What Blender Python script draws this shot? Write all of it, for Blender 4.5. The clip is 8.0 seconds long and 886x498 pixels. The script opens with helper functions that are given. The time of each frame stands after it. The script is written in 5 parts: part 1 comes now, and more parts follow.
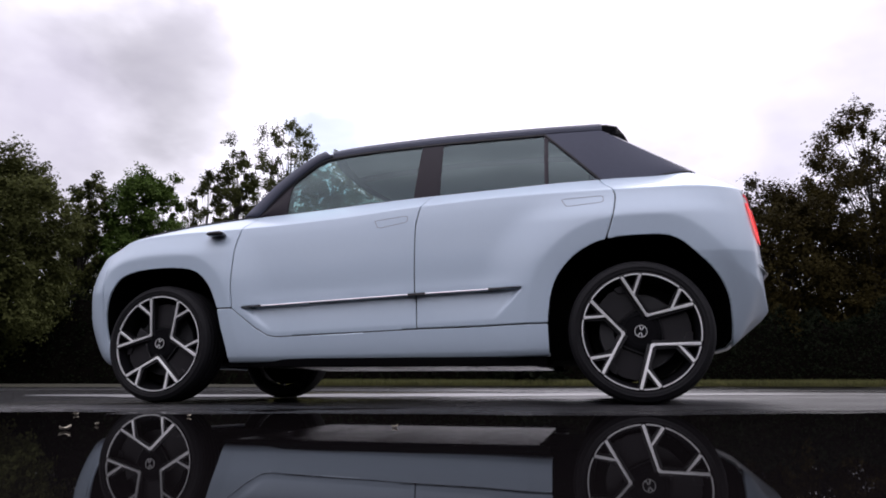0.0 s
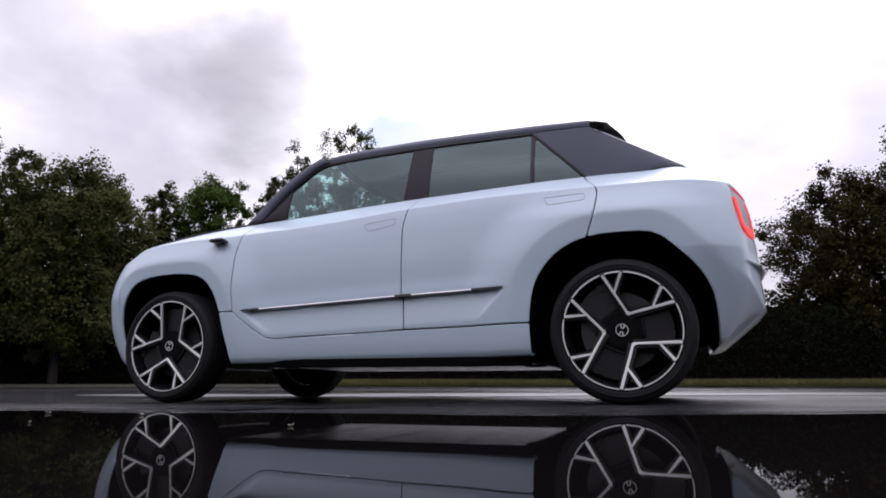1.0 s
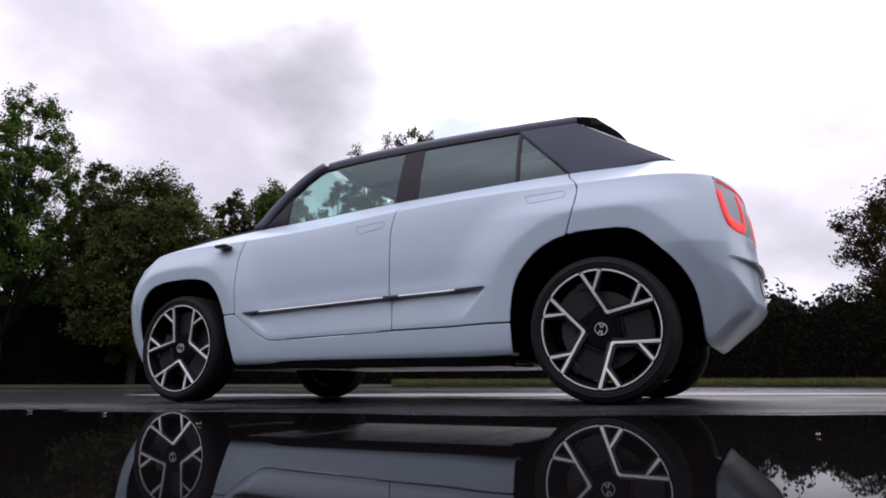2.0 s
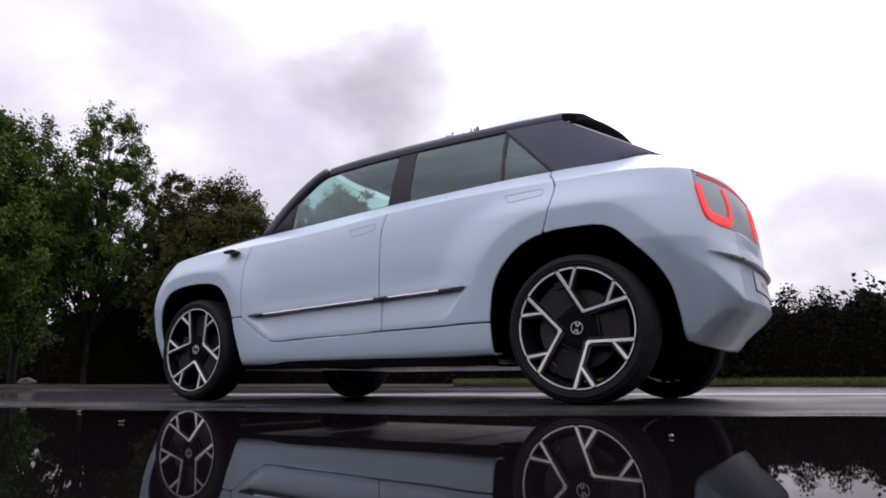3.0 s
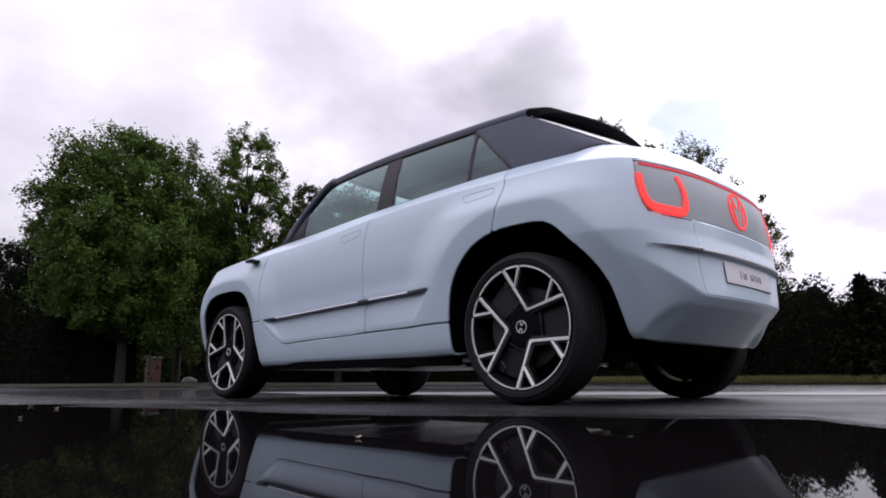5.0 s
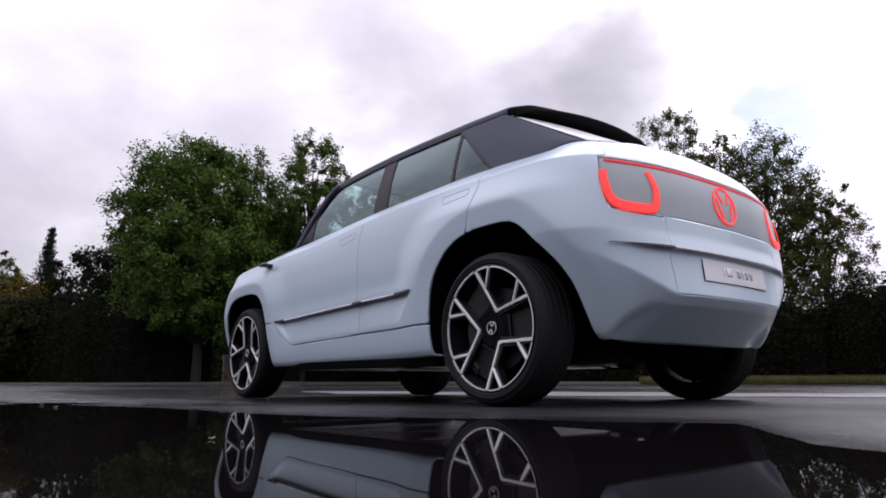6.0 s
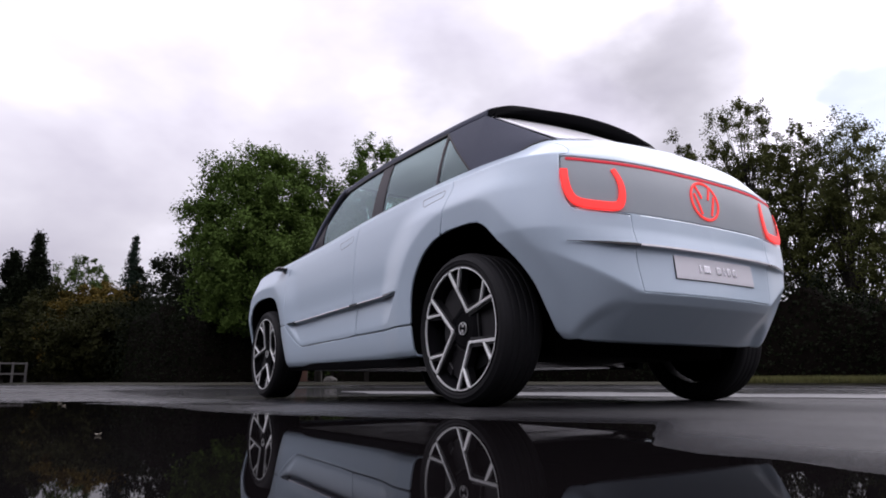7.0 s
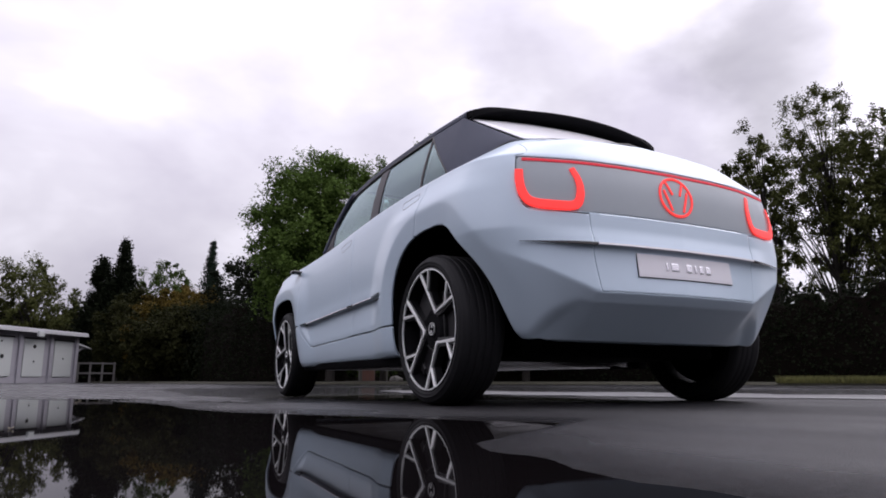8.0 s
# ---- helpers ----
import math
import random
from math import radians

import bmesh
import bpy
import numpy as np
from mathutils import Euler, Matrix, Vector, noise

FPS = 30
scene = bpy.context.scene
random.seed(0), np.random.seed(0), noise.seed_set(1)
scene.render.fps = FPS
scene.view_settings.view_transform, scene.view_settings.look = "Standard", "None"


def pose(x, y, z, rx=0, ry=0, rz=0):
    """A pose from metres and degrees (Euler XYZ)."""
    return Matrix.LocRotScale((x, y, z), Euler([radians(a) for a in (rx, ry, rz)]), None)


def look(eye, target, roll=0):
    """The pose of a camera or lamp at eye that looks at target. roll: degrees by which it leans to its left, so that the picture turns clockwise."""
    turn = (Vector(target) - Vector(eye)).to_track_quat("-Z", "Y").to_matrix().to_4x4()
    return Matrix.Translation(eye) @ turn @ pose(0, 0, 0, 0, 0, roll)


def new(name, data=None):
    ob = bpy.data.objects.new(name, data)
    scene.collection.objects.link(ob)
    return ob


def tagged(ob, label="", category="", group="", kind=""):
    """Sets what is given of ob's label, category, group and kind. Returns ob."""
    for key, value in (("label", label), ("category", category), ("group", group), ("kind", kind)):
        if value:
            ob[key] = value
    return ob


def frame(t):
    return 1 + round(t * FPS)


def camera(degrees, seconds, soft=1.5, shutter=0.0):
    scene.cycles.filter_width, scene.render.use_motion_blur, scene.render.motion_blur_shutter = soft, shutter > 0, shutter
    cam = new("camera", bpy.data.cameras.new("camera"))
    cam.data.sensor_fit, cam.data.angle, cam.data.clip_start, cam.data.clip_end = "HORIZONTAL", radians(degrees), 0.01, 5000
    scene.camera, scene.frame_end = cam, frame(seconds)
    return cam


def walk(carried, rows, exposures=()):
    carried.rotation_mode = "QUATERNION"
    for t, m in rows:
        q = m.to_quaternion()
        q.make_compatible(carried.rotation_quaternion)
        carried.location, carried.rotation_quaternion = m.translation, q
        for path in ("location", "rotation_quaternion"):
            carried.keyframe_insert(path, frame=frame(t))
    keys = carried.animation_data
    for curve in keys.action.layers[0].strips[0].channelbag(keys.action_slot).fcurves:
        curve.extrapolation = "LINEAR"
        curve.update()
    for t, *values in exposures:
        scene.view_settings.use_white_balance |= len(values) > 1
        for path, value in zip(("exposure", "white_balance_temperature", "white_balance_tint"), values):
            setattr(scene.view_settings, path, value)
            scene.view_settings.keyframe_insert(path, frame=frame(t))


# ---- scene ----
cam = camera(65.7, 8.0, soft=1.8)
PATH = [
    (0, (1.122, -4.401, 0.1), (0.689, -2.487, 0.486), 0.1),
    (0.5, (1.343, -4.366, 0.099), (0.812, -2.477, 0.483), -0.1),
    (1, (1.576, -4.313, 0.102), (0.943, -2.455, 0.487), 0.0),
    (1.5, (1.794, -4.246, 0.103), (1.065, -2.424, 0.488), -0.0),
    (3, (2.451, -3.967, 0.103), (1.433, -2.289, 0.487), -0.1),
    (3.5, (2.656, -3.855, 0.102), (1.549, -2.234, 0.486), -0.0),
    (4, (2.864, -3.719, 0.103), (1.67, -2.162, 0.488), -0.1),
    (4.5, (3.06, -3.592, 0.105), (1.785, -2.1, 0.487), -0.2),
    (6, (3.592, -3.098, 0.118), (2.086, -1.837, 0.495), -0.1),
    (6.5, (3.759, -2.93, 0.115), (2.187, -1.752, 0.493), -0.1),
    (7, (3.91, -2.748, 0.117), (2.277, -1.656, 0.495), -0.1),
    (7.5, (4.066, -2.548, 0.117), (2.374, -1.551, 0.495), -0.0),
    (8, (4.212, -2.356, 0.116), (2.47, -1.448, 0.493), 0.0),
]
walk(cam, [(t, look(eye, target, roll)) for t, eye, target, roll in PATH])

# ---------------------------------------------------------------- light
world = bpy.data.worlds.new("overcast_sky")
scene.world = world
world.use_nodes = True
wn, wl = world.node_tree.nodes, world.node_tree.links
wn.clear()
SUN_ELEV, SUN_AZ = radians(50), radians(15)
sky = wn.new("ShaderNodeTexSky")
sky.sky_type, sky.sun_disc = "NISHITA", False
sky.sun_elevation, sky.sun_rotation = SUN_ELEV, SUN_AZ
coord = wn.new("ShaderNodeTexCoord")
flat = wn.new("ShaderNodeMapping")
flat.inputs["Scale"].default_value = (1.0, 1.0, 1.8)
flat.inputs["Location"].default_value = (0.35, 0.1, 0.2)
wl.new(coord.outputs["Generated"], flat.inputs["Vector"])
big = wn.new("ShaderNodeTexNoise")
big.inputs["Scale"].default_value, big.inputs["Detail"].default_value = 2.3, 5.0
big.inputs["Roughness"].default_value, big.inputs["Distortion"].default_value = 0.52, 0.12
wl.new(flat.outputs["Vector"], big.inputs["Vector"])
cloud = wn.new("ShaderNodeValToRGB")
stops = cloud.color_ramp.elements
stops[0].position, stops[0].color = 0.36, (0.76, 0.71, 0.85, 1)
stops[1].position, stops[1].color = 0.62, (1.30, 1.24, 1.40, 1)
mid_stop = stops.new(0.50)
mid_stop.color = (0.96, 0.91, 1.04, 1)
wl.new(big.outputs["Fac"], cloud.inputs["Fac"])
clear_bg, cloud_bg, sky_mix = wn.new("ShaderNodeBackground"), wn.new("ShaderNodeBackground"), wn.new("ShaderNodeMixShader")
clear_bg.inputs["Strength"].default_value, cloud_bg.inputs["Strength"].default_value = 0.12, 1.0
sky_mix.inputs["Fac"].default_value = 0.94
wl.new(sky.outputs["Color"], clear_bg.inputs["Color"])
wl.new(cloud.outputs["Color"], cloud_bg.inputs["Color"])
# an overcast sky grows brighter from the horizon to the zenith
height, glow = wn.new("ShaderNodeSeparateXYZ"), wn.new("ShaderNodeMapRange")
wl.new(coord.outputs["Generated"], height.inputs[0])
for key, value in (("From Min", 0.0), ("From Max", 1.0), ("To Min", 0.555), ("To Max", 2.18)):
    glow.inputs[key].default_value = value
wl.new(height.outputs["Z"], glow.inputs["Value"])
# the veiled sun lights up the clouds round its side of the sky
aim, veil, lit = wn.new("ShaderNodeVectorMath"), wn.new("ShaderNodeMapRange"), wn.new("ShaderNodeMath")
aim.operation, lit.operation = "DOT_PRODUCT", "MULTIPLY"
aim.inputs[1].default_value = Vector((-0.06, 1.0, 0.50)).normalized()
wl.new(coord.outputs["Generated"], aim.inputs[0])
wl.new(aim.outputs["Value"], veil.inputs["Value"])
veil.interpolation_type = "SMOOTHSTEP"
for key, value in (("From Min", 0.80), ("From Max", 0.99), ("To Min", 1.0), ("To Max", 1.65)):
    veil.inputs[key].default_value = value
wl.new(glow.outputs[0], lit.inputs[0])
wl.new(veil.outputs[0], lit.inputs[1])
# separate grey clouds below the bright veil: direction, spread and depth of each, with edges frayed by noise
fray, shift_, ragged = wn.new("ShaderNodeTexNoise"), wn.new("ShaderNodeVectorMath"), wn.new("ShaderNodeVectorMath")
fray.inputs["Scale"].default_value, fray.inputs["Detail"].default_value, fray.inputs["Roughness"].default_value = 5.0, 5.0, 0.5
wl.new(flat.outputs["Vector"], fray.inputs["Vector"])
shift_.operation, ragged.operation = "MULTIPLY_ADD", "ADD"
shift_.inputs[1].default_value, shift_.inputs[2].default_value = (0.30, 0.30, 0.30), (-0.15, -0.15, -0.15)
wl.new(fray.outputs["Color"], shift_.inputs[0])
wl.new(coord.outputs["Generated"], ragged.inputs[0])
wl.new(shift_.outputs[0], ragged.inputs[1])
unit = wn.new("ShaderNodeVectorMath")
unit.operation = "NORMALIZE"
wl.new(ragged.outputs[0], unit.inputs[0])
last_light = lit.outputs[0]
for way, spread_, keep in (
        ((-0.54, 0.745, 0.39), 0.0050, 0.70), ((-0.49, 0.78, 0.385), 0.0035, 0.82), ((-0.63, 0.70, 0.33), 0.005, 0.95),
        ((0.045, 0.914, 0.404), 0.003, 0.66), ((0.30, 0.86, 0.42), 0.010, 0.68), ((-0.70, 0.548, 0.46), 0.008, 0.82),
        ((-0.82, 0.445, 0.363), 0.012, 0.90), ((-0.02, 0.98, 0.17), 0.004, 0.72), ((-0.188, 0.96, 0.207), 0.0014, 0.66),
        ((-0.50, 0.751, 0.46), 0.005, 0.82), ((0.14, 0.97, 0.22), 0.010, 0.76), ((-0.98, 0.02, 0.20), 0.04, 0.94)):
    near, soft_, cut = wn.new("ShaderNodeVectorMath"), wn.new("ShaderNodeMapRange"), wn.new("ShaderNodeMath")
    near.operation, cut.operation, soft_.interpolation_type = "DOT_PRODUCT", "MULTIPLY", "SMOOTHSTEP"
    near.inputs[1].default_value = Vector(way).normalized()
    wl.new(unit.outputs[0], near.inputs[0])
    wl.new(near.outputs["Value"], soft_.inputs["Value"])
    for key, value in (("From Min", 1 - 2.4 * spread_), ("From Max", 1.0), ("To Min", 1.0), ("To Max", keep)):
        soft_.inputs[key].default_value = value
    wl.new(last_light, cut.inputs[0])
    wl.new(soft_.outputs[0], cut.inputs[1])
    last_light = cut.outputs[0]
wl.new(last_light, cloud_bg.inputs["Strength"])
hole, rim_soft = wn.new("ShaderNodeVectorMath"), wn.new("ShaderNodeMapRange")
hole.operation, rim_soft.interpolation_type = "DOT_PRODUCT", "SMOOTHSTEP"
hole.inputs[1].default_value = Vector((-0.344, 0.876, 0.338)).normalized()
wl.new(unit.outputs[0], hole.inputs[0])
wl.new(hole.outputs["Value"], rim_soft.inputs["Value"])
for key, value in (("From Min", 0.9976), ("From Max", 0.9999), ("To Min", 0.94), ("To Max", 0.30)):
    rim_soft.inputs[key].default_value = value
wl.new(rim_soft.outputs[0], sky_mix.inputs["Fac"])
wl.new(clear_bg.outputs[0], sky_mix.inputs[1])
wl.new(cloud_bg.outputs[0], sky_mix.inputs[2])
world_out = wn.new("ShaderNodeOutputWorld")
wl.new(sky_mix.outputs[0], world_out.inputs["Surface"])

sun = new("sun", bpy.data.lights.new("sun", "SUN"))
sun.data.energy, sun.data.angle, sun.data.color = 0.8, radians(38), (1.0, 0.97, 0.94)
sun.matrix_world = look((0, 0, 30), (30 * -math.sin(SUN_AZ) * math.cos(SUN_ELEV), -30 * math.cos(SUN_AZ) * math.cos(SUN_ELEV), 30 - 30 * math.sin(SUN_ELEV)))


# ---------------------------------------------------------------- materials
def material(name, colour, rough=0.5, metal=0.0, vary=0.0, grain=40.0, bump=0.0, bump_scale=200.0, coat=0.0, ior=1.5, rough_vary=0.0, tint=None, random_tint=0.0):
    """A principled surface with two scales of colour variation, roughness variation and fine relief."""
    m = bpy.data.materials.new(name)
    m.use_nodes = True
    n, l = m.node_tree.nodes, m.node_tree.links
    b = n["Principled BSDF"]
    b.inputs["Base Color"].default_value = (*colour, 1)
    b.inputs["Roughness"].default_value, b.inputs["Metallic"].default_value = rough, metal
    b.inputs["IOR"].default_value = ior
    b.inputs["Coat Weight"].default_value, b.inputs["Coat Roughness"].default_value = coat, 0.06
    tc = n.new("ShaderNodeTexCoord")
    if vary:
        fine, broad, add, ramp = (n.new(k) for k in ("ShaderNodeTexNoise", "ShaderNodeTexNoise", "ShaderNodeMath", "ShaderNodeMix"))
        fine.inputs["Scale"].default_value, fine.inputs["Detail"].default_value = grain, 4
        broad.inputs["Scale"].default_value, broad.inputs["Detail"].default_value = grain / 14, 3
        for t in (fine, broad):
            l.new(tc.outputs["Object"], t.inputs["Vector"])
        add.operation = "ADD"
        l.new(fine.outputs["Fac"], add.inputs[0])
        l.new(broad.outputs["Fac"], add.inputs[1])
        half = n.new("ShaderNodeMath")
        half.operation = "MULTIPLY"
        half.inputs[1].default_value = 0.5
        l.new(add.outputs[0], half.inputs[0])
        ramp.data_type = "RGBA"
        lo = tuple(c * (1 - vary) for c in colour)
        hi = tint or tuple(min(1, c * (1 + vary)) for c in colour)
        ramp.inputs["A"].default_value, ramp.inputs["B"].default_value = (*lo, 1), (*hi, 1)
        l.new(half.outputs[0], ramp.inputs["Factor"])
        last = ramp.outputs["Result"]
        if random_tint:
            info, hue = n.new("ShaderNodeNewGeometry"), n.new("ShaderNodeHueSaturation")
            ma = n.new("ShaderNodeMapRange")
            ma.inputs["To Min"].default_value, ma.inputs["To Max"].default_value = 1 - random_tint, 1 + random_tint
            l.new(info.outputs["Random Per Island"], ma.inputs["Value"])
            l.new(ma.outputs[0], hue.inputs["Value"])
            l.new(last, hue.inputs["Color"])
            last = hue.outputs["Color"]
        l.new(last, b.inputs["Base Color"])
        if rough_vary:
            mr = n.new("ShaderNodeMapRange")
            mr.inputs["From Min"].default_value, mr.inputs["From Max"].default_value = 0.35, 0.65
            mr.inputs["To Min"].default_value, mr.inputs["To Max"].default_value = max(0.02, rough - rough_vary), rough + rough_vary
            l.new(broad.outputs["Fac"], mr.inputs["Value"])
            l.new(mr.outputs[0], b.inputs["Roughness"])
    if bump:
        t, bm_ = n.new("ShaderNodeTexNoise"), n.new("ShaderNodeBump")
        t.inputs["Scale"].default_value, t.inputs["Detail"].default_value = bump_scale, 3
        bm_.inputs["Strength"].default_value, bm_.inputs["Distance"].default_value = bump, 0.01
        l.new(tc.outputs["Object"], t.inputs["Vector"])
        l.new(t.outputs["Fac"], bm_.inputs["Height"])
        l.new(bm_.outputs[0], b.inputs["Normal"])
    return m


def glowing(name, colour, strength):
    m = material(name, tuple(c * 0.12 for c in colour), 0.5)
    b = m.node_tree.nodes["Principled BSDF"]
    b.inputs["Emission Color"].default_value, b.inputs["Emission Strength"].default_value = (*colour, 1), strength
    return m


def tinted_glass(name, colour, mirror=0.08):
    """Thin tinted pane: a mirror-like reflection that grows towards grazing views, over coloured see-through."""
    m = bpy.data.materials.new(name)
    m.use_nodes = True
    n, l = m.node_tree.nodes, m.node_tree.links
    n.clear()
    clear, gloss, tilt, power, scale, mix, out = (n.new("ShaderNode" + k) for k in ("BsdfTransparent", "BsdfGlossy", "LayerWeight", "Math", "MapRange", "MixShader", "OutputMaterial"))
    clear.inputs["Color"].default_value = (*colour, 1)
    gloss.inputs["Roughness"].default_value = 0.01
    gloss.inputs["Color"].default_value = (0.76, 0.93, 0.96, 1)
    tilt.inputs["Blend"].default_value = 0.5
    power.operation, power.inputs[1].default_value = "POWER", 4.0
    scale.inputs["To Min"].default_value, scale.inputs["To Max"].default_value = mirror, 1.0
    l.new(tilt.outputs["Facing"], power.inputs[0])
    l.new(power.outputs[0], scale.inputs["Value"])
    l.new(scale.outputs[0], mix.inputs["Fac"])
    l.new(clear.outputs[0], mix.inputs[1])
    l.new(gloss.outputs[0], mix.inputs[2])
    l.new(mix.outputs[0], out.inputs["Surface"])
    return m


def leaf_material(name, dark, light):
    m = material(name, dark, 0.75, vary=0.4, grain=3.0, tint=light, random_tint=0.14)
    n, l = m.node_tree.nodes, m.node_tree.links
    b = n["Principled BSDF"]
    tr, mix, out = n.new("ShaderNodeBsdfTranslucent"), n.new("ShaderNodeMixShader"), n["Material Output"]
    mix.inputs["Fac"].default_value = 0.22
    b.inputs["Specular IOR Level"].default_value = 0.05
    src = b.inputs["Base Color"].links[0].from_socket
    l.new(src, tr.inputs["Color"])
    l.new(b.outputs[0], mix.inputs[1])
    l.new(tr.outputs[0], mix.inputs[2])
    l.new(mix.outputs[0], out.inputs["Surface"])
    return m


PAINT = material("pearl_white_paint", (0.535, 0.645, 0.748), 0.34, vary=0.02, grain=600, coat=0.35)
FABRIC = material("dark_grey_fabric", (0.069, 0.076, 0.108), 0.75, vary=0.12, grain=500, bump=0.15, bump_scale=1500)
HOOD_BLACK = material("black_hood_fabric", (0.03, 0.03, 0.036), 0.6, vary=0.12, grain=400, bump=0.1, bump_scale=1200)
GLOSS_BLACK = material("gloss_black", (0.012, 0.011, 0.013), 0.12, vary=0.2, grain=60)
SATIN_BLACK = material("satin_black", (0.012, 0.012, 0.014), 0.45, vary=0.2, grain=90)
PILLAR = material("dark_pillar_trim", (0.018, 0.014, 0.020), 0.45, vary=0.1, grain=90, ior=1.35)
UNDER = material("underbody_black", (0.004, 0.004, 0.0045), 0.9, vary=0.3, grain=30, bump=0.2, bump_scale=60, ior=1.08)
SPOKE_BLACK = material("wheel_black", (0.006, 0.006, 0.007), 0.35, vary=0.2, grain=80)
SPOILER = material("matt_black_spoiler", (0.006, 0.006, 0.007), 0.85, vary=0.2, grain=90, ior=1.15)
GROOVE = material("shadow_groove", (0.20, 0.21, 0.24), 0.6, vary=0.1, grain=90)
# near-white base colour stands for the sky reflected in the rear glass
SCREEN = material("rear_screen_painted_sky", (0.90, 0.90, 0.93), 0.3, vary=0.02, grain=200, coat=0.5)
HEADLINER = material("headliner_cloth", (0.30, 0.35, 0.35), 0.9, vary=0.1, grain=60)
CHROME = material("brushed_chrome", (0.74, 0.71, 0.73), 0.38, 0.85, vary=0.05, grain=300)
SILVER = material("machined_alloy", (0.91, 0.92, 0.91), 0.36, 0.5, vary=0.06, grain=300)
RUBBER = material("tyre_rubber", (0.011, 0.011, 0.0125), 0.7, vary=0.25, grain=50, bump=0.1, bump_scale=300, ior=1.3)
STEEL = material("brake_steel", (0.016, 0.016, 0.018), 0.5, 0.0, vary=0.15, grain=80)
TRAY = material("brushed_floor_tray", (0.62, 0.61, 0.62), 0.24, 0.85, vary=0.12, grain=20)
LAMP_PANEL = material("grey_lamp_panel", (0.33, 0.365, 0.395), 0.42, vary=0.04, grain=500, coat=0.08)
LAMP_RED = glowing("red_light", (1.0, 0.035, 0.032), 1.05)
LAMP_DIM = glowing("dim_red_light", (0.72, 0.02, 0.045), 0.75)
PLATE = material("plate_white", (0.74, 0.73, 0.77), 0.35, vary=0.03, grain=200)
PLATE_MARK = material("plate_mark_chrome", (0.72, 0.71, 0.74), 0.25, 0.8, vary=0.05, grain=200)
GLASS = tinted_glass("tinted_glass", (0.44, 0.64, 0.60), 0.085)
WINDSCREEN = tinted_glass("windscreen_glass", (0.72, 0.86, 0.84), 0.05)
CABIN = material("cabin_lining", (0.16, 0.18, 0.18), 0.8, vary=0.2, grain=30)
# near-black, so the shade inside the hedges is put into the colour
HEDGE_SHADE = material("hedge_inner_shade", (0.006, 0.005, 0.004), 0.95, vary=0.4, grain=8, ior=1.08)
BARK = material("bark", (0.020, 0.017, 0.014), 0.9, vary=0.4, grain=14, bump=0.5, bump_scale=25)
GRASS = material("grass_blades", (0.082, 0.092, 0.022), 0.8, vary=0.4, grain=2.0, tint=(0.155, 0.150, 0.042), random_tint=0.4)
SHED_WHITE = material("shed_white_paint", (0.31, 0.30, 0.335), 0.6, vary=0.08, grain=4, bump=0.1, bump_scale=40)
SHED_DOOR = material("shed_door_paint", (0.46, 0.48, 0.48), 0.55, vary=0.06, grain=5)
SHED_ROOF = material("shed_roof_sheet", (0.46, 0.46, 0.48), 0.5, vary=0.1, grain=6)
POST_GREY = material("weathered_post", (0.132, 0.126, 0.120), 0.8, vary=0.25, grain=12)
POST_PALE = material("pale_post", (0.17, 0.16, 0.15), 0.8, vary=0.25, grain=12)
LITTER = material("pale_fallen_leaf", (0.42, 0.38, 0.30), 0.6, vary=0.2, grain=60)
BRICK = material("far_brick_wall", (0.20, 0.10, 0.075), 0.85, vary=0.25, grain=8)
LEAF = {
    "green": leaf_material("leaf_green", (0.045, 0.080, 0.018), (0.122, 0.190, 0.042)),
    "olive": leaf_material("leaf_olive", (0.042, 0.052, 0.017), (0.112, 0.122, 0.040)),
    "rust": leaf_material("leaf_autumn", (0.021, 0.018, 0.006), (0.058, 0.046, 0.013)),
    "shrub": leaf_material("leaf_light_green", (0.040, 0.064, 0.018), (0.095, 0.140, 0.040)),
    # dark green, with the shade below the crowns put into its colour
    "deep": leaf_material("leaf_deep_shaded", (0.005, 0.0075, 0.004), (0.013, 0.018, 0.008)),
    "orange": leaf_material("leaf_orange_brown", (0.050, 0.040, 0.011), (0.140, 0.098, 0.020)),
    "brown": leaf_material("leaf_brown_green", (0.013, 0.016, 0.005), (0.032, 0.034, 0.011)),
    "needle": leaf_material("needle_green", (0.012, 0.021, 0.015), (0.030, 0.046, 0.031)),
}


# ---------------------------------------------------------------- mesh helpers
def smooth_curve(xs, ys):
    """A monotone cubic through a few design values."""
    xs, ys = np.array(xs, float), np.array(ys, float)
    h, d = np.diff(xs), np.diff(ys) / np.diff(xs)
    m = np.zeros_like(ys)
    m[0], m[-1] = d[0], d[-1]
    for i in range(1, len(xs) - 1):
        if d[i - 1] * d[i] > 0:
            w1, w2 = 2 * h[i] + h[i - 1], h[i] + 2 * h[i - 1]
            m[i] = (w1 + w2) / (w1 / d[i - 1] + w2 / d[i])

    def at(x):
        x = np.clip(np.asarray(x, float), xs[0], xs[-1])
        i = np.clip(np.searchsorted(xs, x) - 1, 0, len(h) - 1)
        t = (x - xs[i]) / h[i]
        return ((1 + 2 * t) * (1 - t) ** 2 * ys[i] + t * (1 - t) ** 2 * h[i] * m[i] + t * t * (3 - 2 * t) * ys[i + 1] + t * t * (t - 1) * h[i] * m[i + 1])
    return at


def step01(x):
    x = np.clip(x, 0, 1)
    return x * x * (3 - 2 * x)


